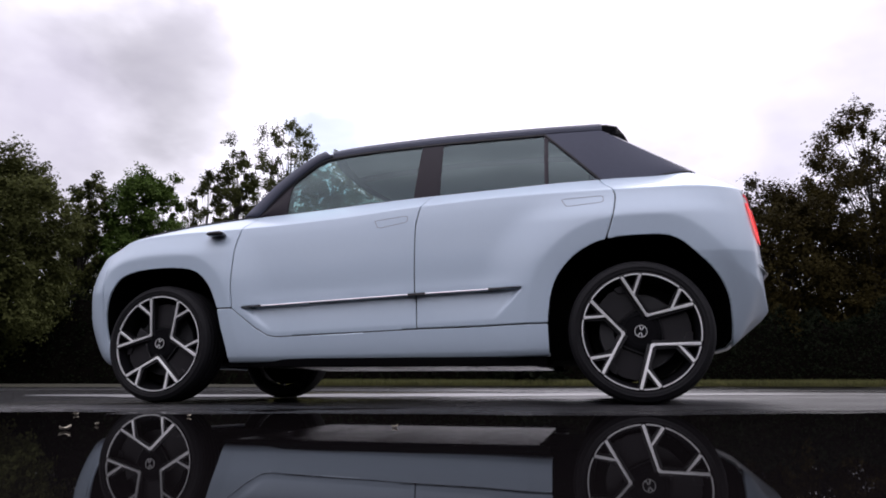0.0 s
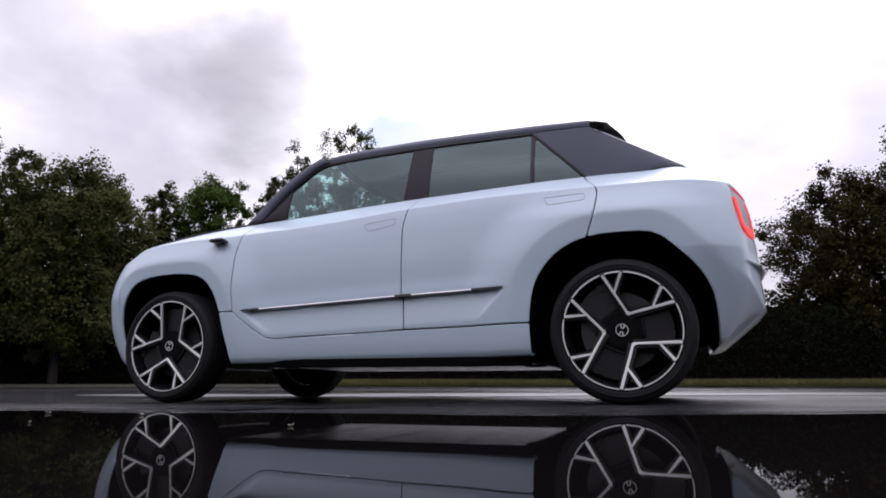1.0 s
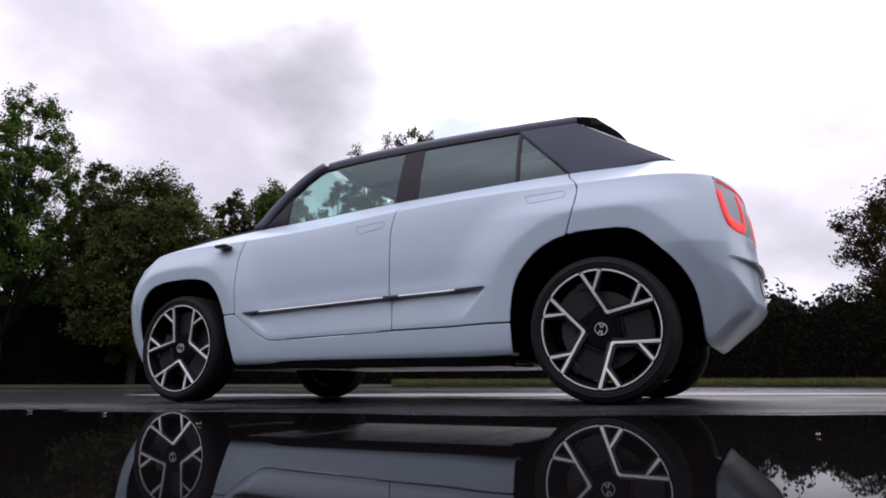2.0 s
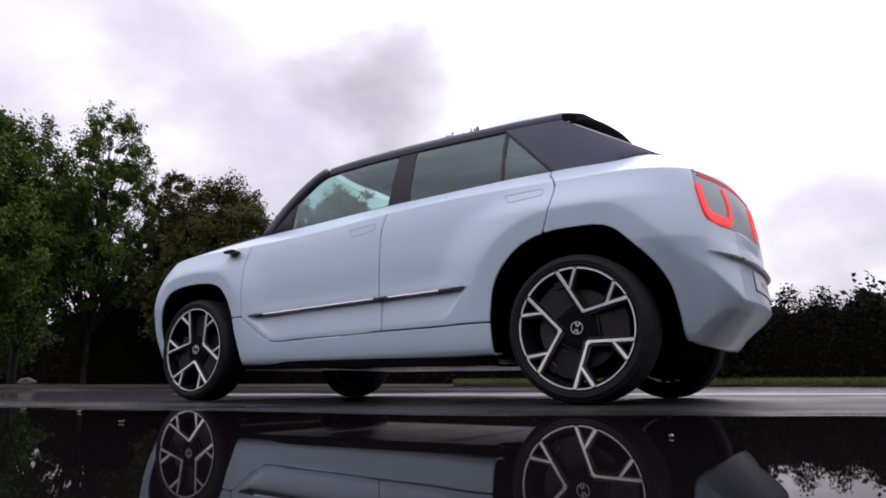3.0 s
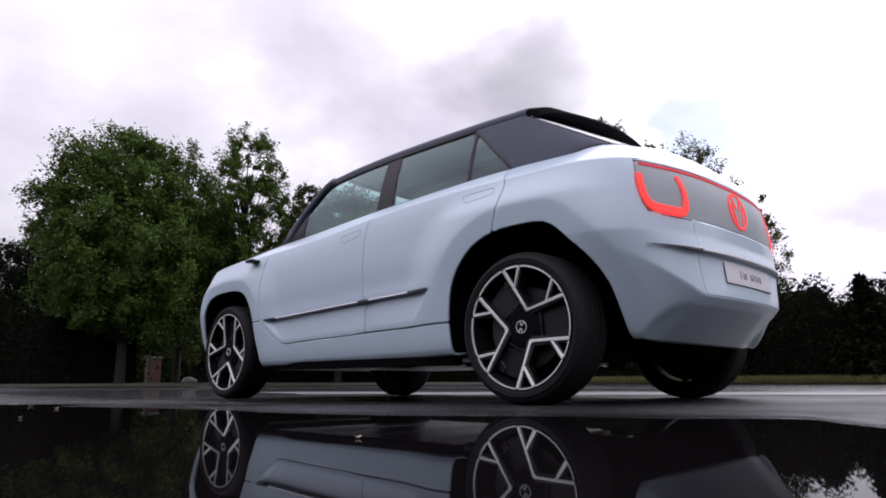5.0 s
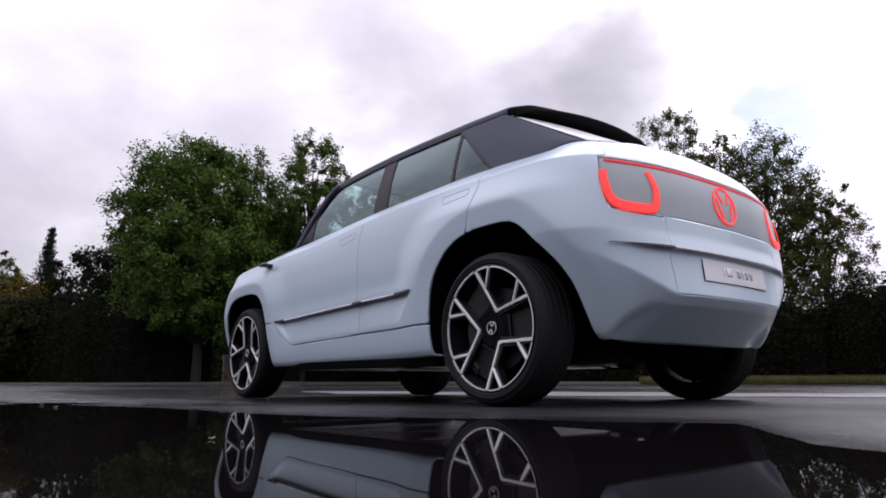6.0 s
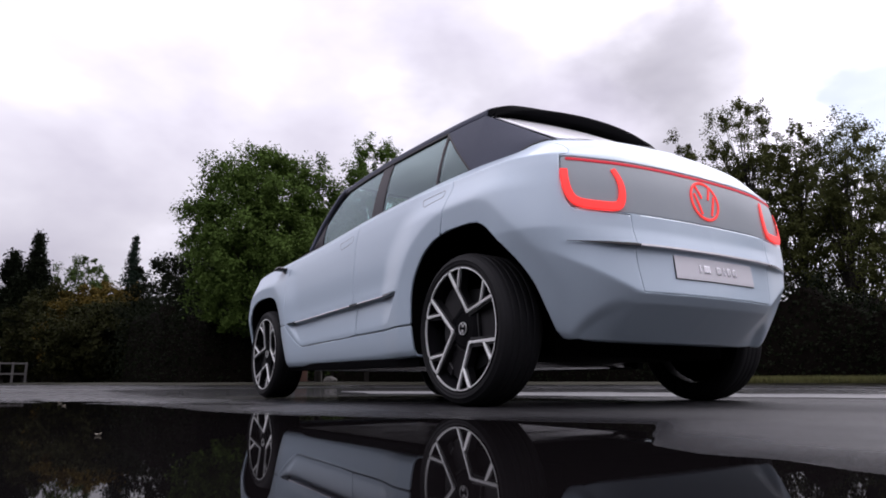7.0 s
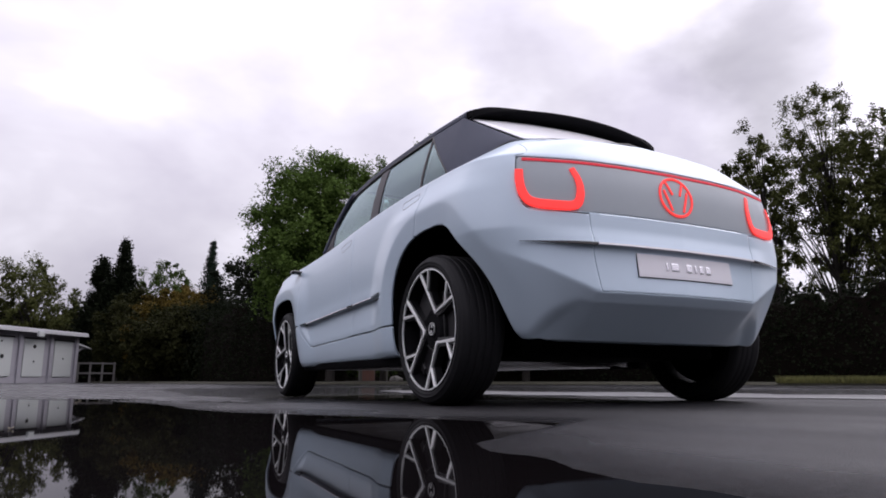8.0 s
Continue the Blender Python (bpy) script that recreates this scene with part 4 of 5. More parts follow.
DISC = lathe("brake_disc", [(0.05, 0.078), (0.108, 0.078), (0.112, 0.085), (0.186, 0.085), (0.189, 0.092), (0.189, 0.105), (0.05, 0.105)], 48)
HUB = lathe("hub", [(0.0, 0.030), (0.072, 0.031), (0.075, 0.034), (0.078, 0.031), (0.092, 0.034), (0.102, 0.042), (0.104, 0.07), (0.06, 0.11)], 60)
CAP = lathe("hub_cap", [(0.0, 0.022), (0.025, 0.022), (0.030, 0.026), (0.030, 0.034)], 32)
CAP_RING = lathe("cap_ring", [(0.0268, 0.023), (0.0272, 0.0195), (0.0298, 0.0195), (0.0302, 0.025)], 32)
BACKING = lathe("wheel_backing", [(0.0, 0.12), (0.240, 0.12)], 32)


def place_v(kind, mesh_mat, w_in, w_out, y0, y1, inset):
    out = []
    for s in (-1, 1):
        tip, apex = polar(0.279 - inset, s * 40), polar(0.082, 0)
        fork = (apex[0] * 0.47 + tip[0] * 0.53, apex[1] * 0.47 + tip[1] * 0.53)
        out.append(("spoke", bar_outline(apex, tip, w_in, w_out)))
        out.append(("spoke_branch", bar_outline(fork, polar(0.279 - inset, s * 21), w_in * 0.85, w_out)))
    return out


FACE = [(n_, prism(n_, o, -0.003, 0.006, 0.0015)) for n_, o in place_v("face", SILVER, 0.0116, 0.0154, 0, 0, 0)]
BACK = [(n_, prism(n_, o, 0.0061, 0.045)) for n_, o in place_v("back", GLOSS_BLACK, 0.046, 0.030, 0, 0, 0.002)]
APEX = prism("spoke_apex", [polar(0.096, -5.5), polar(0.094, 0), polar(0.096, 5.5), polar(0.083, 9), polar(0.076, 0), polar(0.083, -9)], -0.0025, 0.006)
ARC_LONG = ring_arc("rim_ring", 0.2762, 0.2825, radians(-19), radians(19), -0.003, 0.006)
ARC_WIDE = ring_arc("rim_ring", 0.2762, 0.2825, radians(-18), radians(18), -0.003, 0.006)
ARC_SHORT = ring_arc("rim_ring", 0.2762, 0.2825, radians(-7.2), radians(7.2), -0.003, 0.006)


def dished(me):
    """The spoke faces fall back a little from the rim to the hub."""
    for v in me.vertices:
        v.co.y += 0.024 * min(1, max(0, (0.268 - math.hypot(v.co.x, v.co.z)) / 0.188))
    return me


FACE, BACK, APEX = [(n_, dished(m_)) for n_, m_ in FACE], [(n_, dished(m_)) for n_, m_ in BACK], dished(APEX)


# dark cover plates between the spoke pairs, their inner edge notched to a shallow V
PLATE_GREY = material("wheel_cover_grey", (0.020, 0.019, 0.021), 0.30, vary=0.2, grain=60)
NOTCH = [polar(0.118, -30), polar(0.104, 0), polar(0.118, 30)]
COVER = prism("cover_plate", [polar(0.236, -27), polar(0.240, -13), polar(0.242, 0), polar(0.240, 13), polar(0.236, 27)] + NOTCH[::-1], 0.052, 0.060, 0.003)
NOTCH_EDGE = prism("cover_edge", NOTCH + [polar(0.109, 30), polar(0.094, 0), polar(0.109, -30)], 0.036, 0.052, 0.002)
SLAT = prism("cover_slat", [polar(0.200, -26), polar(0.246, -21), polar(0.246, -8), polar(0.214, -9)], 0.042, 0.051, 0.002)


def build_wheel(x, z, y_face, sign, turn, size=1.0, steer=0.0):
    at = pose(x, y_face * sign, z, 0, 0, steer if sign < 0 else 180 + steer) @ Matrix.Scale(size, 4)
    wheel = part("wheel", RIM, SPOILER, car, "black and machined-silver alloy wheel", m=at)
    part("tyre", TYRE, RUBBER, wheel, "black low-profile tyre")
    part("rim_lip", LIP, GLOSS_BLACK, wheel)
    part("brake_disc", DISC, STEEL, wheel, "grey brake disc")
    part("hub", HUB, SPOILER, wheel)
    part("hub_cap", CAP, SPOILER, wheel)
    part("cap_ring", CAP_RING, SILVER, wheel)
    part("wheel_backing", BACKING, UNDER, wheel)
    for k in range(3):
        r = pose(0, 0, 0, 0, -(turn + 120 * k), 0)
        for n_, me_ in FACE:
            part(n_, me_, SILVER, wheel, m=r)
        for n_, me_ in BACK:
            part(n_, me_, SPOKE_BLACK, wheel, m=r)
        part("spoke_apex", APEX, SILVER, wheel, m=r)
        between = pose(0, 0, 0, 0, -(turn + 60 + 120 * k), 0)
        part("cover_plate", COVER, PLATE_GREY, wheel, "dark grey cover plate", m=between)
        part("cover_edge", NOTCH_EDGE, SPOKE_BLACK, wheel, m=between)
        part("cover_slat", SLAT, PLATE_GREY, wheel, m=between)
        part("rim_ring", ARC_LONG, SILVER, wheel, m=r)
        part("rim_ring", ARC_WIDE, SILVER, wheel, m=pose(0, 0, 0, 0, -(turn + 60 + 120 * k), 0))
        for s in (-1, 1):
            part("rim_ring", ARC_SHORT, SILVER, wheel, m=pose(0, 0, 0, 0, -(turn + 120 * k + s * 30), 0))
    for a in (55, 100, 235, 280):
        p, q = polar(0.007, a), polar(0.026, a)
        part("cap_bar", prism("cap_bar", bar_outline(p, q, 0.0045, 0.0055), 0.0195, 0.0235), SILVER, wheel)
    caliper = [polar(0.125, a) for a in range(150, 211, 10)] + [polar(0.20, a) for a in range(210, 149, -10)]
    part("brake_caliper", prism("brake_caliper", caliper, 0.055, 0.115, 0.004), STEEL, wheel, "grey brake caliper")
    return wheel


for sign in (-1, 1):
    build_wheel(-1.340, 0.3255, 0.909, sign, 24, 0.952, -1.5)
    build_wheel(1.323, 0.354, 0.932, sign, 67)


# ---------------------------------------------------------------- tarmac, water, grass
def spread(lo, hi, fine_lo, fine_hi, step, grow=1.16):
    mid = list(np.arange(fine_lo, fine_hi + step / 2, step))
    out, d, p = [], step, fine_hi
    while p < hi:
        d *= grow
        p += d
        out.append(min(p, hi))
    low, d, p = [], step, fine_lo
    while p > lo:
        d *= grow
        p -= d
        low.append(max(p, lo))
    return np.array(low[::-1] + mid + out)


ux, uy = spread(-600, 600, -5.5, 7.0, 0.045), spread(-600, 600, -5.0, 0.6, 0.04)
UX, UY = np.meshgrid(ux, uy, indexing="ij")
UZ = ground_z(UX, UY)
rough_z = np.array([[noise.noise((x * 1.1, y * 1.1, 0.3)) * 0.0042 + noise.noise((x * 3.7, y * 3.7, 5.1)) * 0.0016 + noise.noise((x * 9.3, y * 9.3, 2.7)) * 0.0010 for y in uy] for x in ux])
UZ = UZ + rough_z * np.clip(1.4 - np.abs(UY + 2) / 5, 0, 1) * np.clip(2 - np.abs(UX - 1) / 5, 0, 1) * np.where(UY > -1.15, 0.25, 1)
verts = np.stack([UX, UY, UZ], -1).reshape(-1, 3)


def tarmac_material():
    """Old tarmac: fine stone grain, broad stains, and a wet film that is glossier in patches and close to the waterline."""
    m = material("wet_tarmac", (0.015, 0.0147, 0.016), 0.36, vary=0.35, grain=70, bump=0.42, bump_scale=260, ior=1.5)
    n, l = m.node_tree.nodes, m.node_tree.links
    b = n["Principled BSDF"]
    geo, split = n.new("ShaderNodeNewGeometry"), n.new("ShaderNodeSeparateXYZ")
    l.new(geo.outputs["Position"], split.inputs[0])
    damp = n.new("ShaderNodeMapRange")
    for key, value in (("From Min", WATER_Z - 0.001), ("From Max", WATER_Z + 0.011), ("To Min", 0.02), ("To Max", 1.0)):
        damp.inputs[key].default_value = value
    l.new(split.outputs["Z"], damp.inputs["Value"])
    patch, film = n.new("ShaderNodeTexNoise"), n.new("ShaderNodeMapRange")
    patch.inputs["Scale"].default_value, patch.inputs["Detail"].default_value = 0.55, 5.0
    l.new(geo.outputs["Position"], patch.inputs["Vector"])
    for key, value in (("From Min", 0.38), ("From Max", 0.60), ("To Min", 0.30), ("To Max", 0.54)):
        film.inputs[key].default_value = value
    l.new(patch.outputs["Fac"], film.inputs["Value"])
    mul = n.new("ShaderNodeMath")
    mul.operation = "MULTIPLY"
    l.new(damp.outputs[0], mul.inputs[0])
    l.new(film.outputs[0], mul.inputs[1])
    l.new(mul.outputs[0], b.inputs["Roughness"])
    # long shallow streaks that shine more than the rest
    lie, streak, shine = n.new("ShaderNodeMapping"), n.new("ShaderNodeTexNoise"), n.new("ShaderNodeMapRange")
    lie.inputs["Scale"].default_value = (0.16, 0.75, 1.0)
    lie.inputs["Rotation"].default_value = (0, 0, radians(14))
    l.new(geo.outputs["Position"], lie.inputs["Vector"])
    l.new(lie.outputs["Vector"], streak.inputs["Vector"])
    streak.inputs["Scale"].default_value, streak.inputs["Detail"].default_value = 1.3, 4.0
    for key, value in (("From Min", 0.47), ("From Max", 0.60), ("To Min", 0.19), ("To Max", 0.37)):
        shine.inputs[key].default_value = value
    l.new(streak.outputs["Fac"], shine.inputs["Value"])
    level, least = n.new("ShaderNodeMath"), n.new("ShaderNodeMath")
    level.operation, least.operation, least.inputs[1].default_value = "MULTIPLY", "MAXIMUM", 0.05
    l.new(shine.outputs[0], level.inputs[0])
    l.new(damp.outputs[0], level.inputs[1])
    l.new(level.outputs[0], least.inputs[0])
    l.new(least.outputs[0], b.inputs["Specular IOR Level"])
    return m


ground = part("ground", make_mesh("ground", verts, grid_faces(len(ux), len(uy))), tarmac_material(), None, "wet dark grey tarmac of a wide open yard")
tagged(ground, kind="structure", category="ground")

# pale strip just above the tarmac: a glare streak put into its colour
GLARE_PALE = material("pale_glare_colour", (0.36, 0.355, 0.355), 0.5, vary=0.3, grain=30, bump=0.3, bump_scale=200)
lx = np.linspace(-1.6, 7.5, 120)
edge_a, edge_b = np.array([noise.noise((x * 6, 0.2, 1)) for x in lx]) * 0.012, np.array([noise.noise((x * 5, 4.2, 3)) for x in lx]) * 0.012
line_y = 1.38 + 0.27 * lx
line_rows = np.stack([np.stack([lx, line_y + side + wob_, ground_z(lx, line_y) + 0.008], -1) for side, wob_ in ((-0.05, edge_a), (0.05, edge_b))], 1)
line_ob = part("glare_strip", make_mesh("glare_strip", line_rows.reshape(-1, 3), grid_faces(120, 2)), GLARE_PALE, None, "pale uneven strip standing for glare on wet tarmac")
tagged(line_ob, kind="structure", category="road marking")

# a shallow wet sheet on the tarmac beyond the car
SHEET = material("wet_sheet", (0.05, 0.05, 0.053), 0.46, vary=0.3, grain=40, bump=0.3, bump_scale=220)
SHEET.node_tree.nodes["Principled BSDF"].inputs["Specular IOR Level"].default_value = 1.0
hx = np.linspace(-4.2, 3.4, 150)
span = np.sqrt(np.clip(1 - ((hx + 0.4) / 3.8) ** 2, 0, 1))
mid_y = 1.95 + 0.16 * hx + np.array([noise.noise((x * 0.9, 1.1, 7)) for x in hx]) * 0.25
lo_y = mid_y - span * (0.75 + np.array([noise.noise((x * 2.1, 2.5, 1)) for x in hx]) * 0.22)
hi_y = mid_y + span * (1.20 + np.array([noise.noise((x * 1.7, 6.5, 4)) for x in hx]) * 0.45)
sheet_rows = np.stack([np.stack([hx, lo_y + (hi_y - lo_y) * k, ground_z(hx, lo_y + (hi_y - lo_y) * k) + 0.0035], -1) for k in np.linspace(0, 1, 6)], 1)
sheet = part("wet_sheet", make_mesh("wet_sheet", sheet_rows.reshape(-1, 3), grid_faces(150, 6)), SHEET, None, "shining wet film on grey tarmac beyond the car")
tagged(sheet, kind="structure", category="water")

WATER = material("puddle_water", (0.0036, 0.003, 0.0033), 0.018, ior=1.10)
WATER.node_tree.nodes["Principled BSDF"].inputs["Specular IOR Level"].default_value = 0.5
wx, wt = np.linspace(-9.5, 9.5, 120), np.linspace(0, 1, 24)
WXg = np.repeat(wx[:, None], 24, 1)
WYg = -9.5 + (SHORE(wx)[:, None] + 0.62 + 9.5) * wt[None, :]
water_verts = np.stack([WXg, WYg, np.full(WXg.shape, WATER_Z)], -1).reshape(-1, 3)
water = part("puddle", make_mesh("puddle", water_verts, grid_faces(120, 24)), WATER, None, "still shallow puddle mirroring the car and trees")
tagged(water, kind="structure", category="water")


def scatter_cards(centres, facing, size, rng, aspect=0.6, loose=0.6):
    """Small leaf blades, one four-cornered blade at each centre; with a facing each blade turns roughly that way."""
    n = len(centres)
    face = rng.normal(size=(n, 3)) * (loose if facing is not None else 1.0)
    if facing is not None:
        face = face + facing
    face /= np.linalg.norm(face, axis=1)[:, None] + 1e-9
    a = np.cross(face, rng.normal(size=(n, 3)))
    a /= np.linalg.norm(a, axis=1)[:, None] + 1e-9
    b = np.cross(face, a)
    s = size * rng.uniform(0.6, 1.35, n)[:, None]
    fold = face * s * 0.10
    v = np.stack([centres - a * s * 0.5, centres + b * s * 0.5 * aspect + fold, centres + a * s * 0.5, centres - b * s * 0.5 * aspect + fold], 1)
    return v.reshape(-1, 3), np.arange(4 * n).reshape(n, 4)


def card_mesh(name, verts, faces):
    me = bpy.data.meshes.new(name)
    me.vertices.add(len(verts))
    me.vertices.foreach_set("co", np.asarray(verts, np.float32).ravel())
    me.loops.add(faces.size)
    me.loops.foreach_set("vertex_index", faces.astype(np.int32).ravel())
    me.polygons.add(len(faces))
    me.polygons.foreach_set("loop_start", np.arange(0, faces.size, faces.shape[1], dtype=np.int32))
    me.update(calc_edges=True)
    me.validate()
    return me


def tube(bm, a, b, r0, r1, sides=7):
    a, b = Vector(a), Vector(b)
    q = (b - a).to_track_quat("Z", "Y")
    lo = [bm.verts.new(a + q @ Vector((r0 * math.cos(t), r0 * math.sin(t), 0))) for t in (2 * math.pi * k / sides for k in range(sides))]
    hi = [bm.verts.new(b + q @ Vector((r1 * math.cos(t), r1 * math.sin(t), 0))) for t in (2 * math.pi * k / sides for k in range(sides))]
    for k in range(sides):
        f = bm.faces.new((lo[k], lo[(k + 1) % sides], hi[(k + 1) % sides], hi[k]))
        f.smooth = True


def broadleaf(name, x, y, height, width, leaf, label, seed, bare=0.22, clumps=60, leaves=110, size=0.11, open_=0.0, cone=0.0):
    """Trunk with forking limbs and a crown of leafy sprays: a bumpy shell of them on a dense tree, loose tufts along the boughs of an open one."""
    rng = np.random.default_rng(seed)
    thing = tagged(new(name), label, "tree")
    thing.location = (x, y, 0)
    bm = bmesh.new()
    top = height * 0.90
    bend = rng.normal(0, 0.20, 2)
    spine = [Vector((bend[0] * t * t, bend[1] * t * t, top * t)) for t in np.linspace(0, 1, 7)]
    r = 0.020 * height * (0.7 if open_ else 1.0)
    for k in range(6):
        tube(bm, spine[k], spine[k + 1], r * (1 - k / 6.6), r * (1 - (k + 1) / 6.6), 9)
    zlo = height * bare
    tall = height - zlo
    axis = lambda z: np.array([bend[0], bend[1]]) * (z / top) ** 2
    # where the tufts sit: evenly over the crown, then pushed in and out
    count = int(clumps * (1.6 if open_ else 2.4))
    tufts, away = [], []
    for k in range(count):
        zt = 1 - 2 * (k + 0.5) / count
        ang = 2.399963 * k + rng.normal(0, 0.25)
        d = np.array([math.cos(ang) * math.sqrt(1 - zt * zt), math.sin(ang) * math.sqrt(1 - zt * zt), zt])
        deep = rng.uniform(0.80, 1.0) if rng.random() > 0.30 + 0.35 * open_ else rng.uniform(0.30, 0.80)
        uneven = 0.55 if open_ else 1.0
        bump = 1.02 + 0.42 * uneven * noise.noise(Vector(d * 2.1) + Vector((seed * 1.7, 0.3, 0))) + 0.38 * uneven * noise.noise(Vector(d * 4.8) + Vector((0.6, seed * 1.3, 0)))
        t = 0.5 + 0.5 * zt * deep
        wide = 1 + cone * (0.45 - t)
        h = zlo + tall * (0.04 + 0.93 * np.clip(0.5 + 0.5 * zt * deep * (0.62 + 0.38 * bump), 0, 1))
        out = d[:2] / (np.linalg.norm(d[:2]) + 1e-6) * (1 - zt * zt) ** 0.42
        tufts.append(np.array([*(axis(h) + out * width * 0.45 * wide * deep * bump), h]))
        away.append(d)
    tufts = np.array(tufts)
    # limbs run from the trunk to a share of the tufts
    for k in range(0, count, 2 if open_ else 5):
        c = tufts[k]
        j = int(np.clip(c[2] / top * 6 - 1.6, 1, 5))
        a = spine[j]
        mid = a.lerp(Vector(c), 0.5) + Vector((0, 0, 0.03 * height * rng.random()))
        rr = r * 0.30 * (1 - 0.11 * j)
        tube(bm, a, mid, rr, rr * 0.6, 5)
        tube(bm, mid, c, rr * 0.6, rr * 0.15, 4)
    part("trunk", bm, BARK, thing, "dark bark")
    pts, facing = [], []
    base = (0.16 + 0.055 * width) * (0.80 if open_ else 1.0)
    for c, d in zip(tufts, away):
        rad = base * rng.uniform(0.45, 1.35)
        n = int(leaves * rng.uniform(0.6, 1.3) * (1 - 0.45 * open_))
        # each tuft is a handful of short twigs that spray outwards and up, leaves along them
        twigs = rng.integers(4, 8)
        for _ in range(twigs):
            g = rng.normal(size=3) * 0.75 + d * 0.55 + np.array([0, 0, 0.35])
            g /= np.linalg.norm(g)
            m_ = max(4, n // twigs)
            u = rng.random(m_)[:, None] ** 0.8
            loose = 1.35 if open_ else 1.0
            pts.append(c + g * rad * loose * (1.35 * u - 0.25) + rng.normal(size=(m_, 3)) * rad * (0.34 - 0.16 * u))
            facing.append(np.tile(g * 0.35 + d * 0.3 + np.array([0, 0, 0.6]), (m_, 1)))
    pts, facing = np.vstack(pts), np.vstack(facing)
    keep = pts[:, 2] > 0.30
    v, f = scatter_cards(pts[keep], facing[keep], size, rng)
    part("crown", card_mesh("crown", v, f), LEAF[leaf], thing)
    return thing


def conifer(name, x, y, height, width, label, seed, tiers=26, leaf="needle", size=0.22, column=False):
    rng = np.random.default_rng(seed)
    thing = tagged(new(name), label, "tree")
    thing.location = (x, y, 0)
    bm = bmesh.new()
    tube(bm, (0, 0, 0), (0, 0, height * 0.97), 0.018 * height, 0.01, 8)
    pts = []
    for k in range(tiers):
        t = k / (tiers - 1)
        z = height * (0.06 + 0.93 * t)
        reach = width * 0.5 * ((1 - t) ** 1.05 if not column else min(1.0, 3.2 * (1 - t)) * (0.75 + 0.25 * math.sin(7 * t + seed))) + 0.06
        arms = max(4, int(11 * (1 - t) + 4))
        for a in range(arms):
            ang = rng.uniform(0, 2 * math.pi)
            out = reach * rng.uniform(0.65, 1.1)
            droop = -0.25 * out if not column else 0.9 * out
            tube(bm, (0, 0, z), (math.cos(ang) * out, math.sin(ang) * out, z + droop), 0.022, 0.006, 4)
            n = int(26 + 60 * out)
            s = rng.random(n)[:, None] ** 0.7
            line = np.array([[0, 0, z]]) + s * np.array([[math.cos(ang) * out, math.sin(ang) * out, droop]])
            pts.append(line + rng.normal(size=(n, 3)) * (0.06 + 0.10 * width / 3) * (1.0 if column else 0.42 + 0.7 * (1 - t)))
    part("trunk", bm, BARK, thing)
    pts = np.vstack(pts)
    v, f = scatter_cards(pts, np.tile([0, 0, 0.7], (len(pts), 1)), size, rng, 0.45, 0.8)
    part("crown", card_mesh("crown", v, f), LEAF[leaf], thing)
    return thing


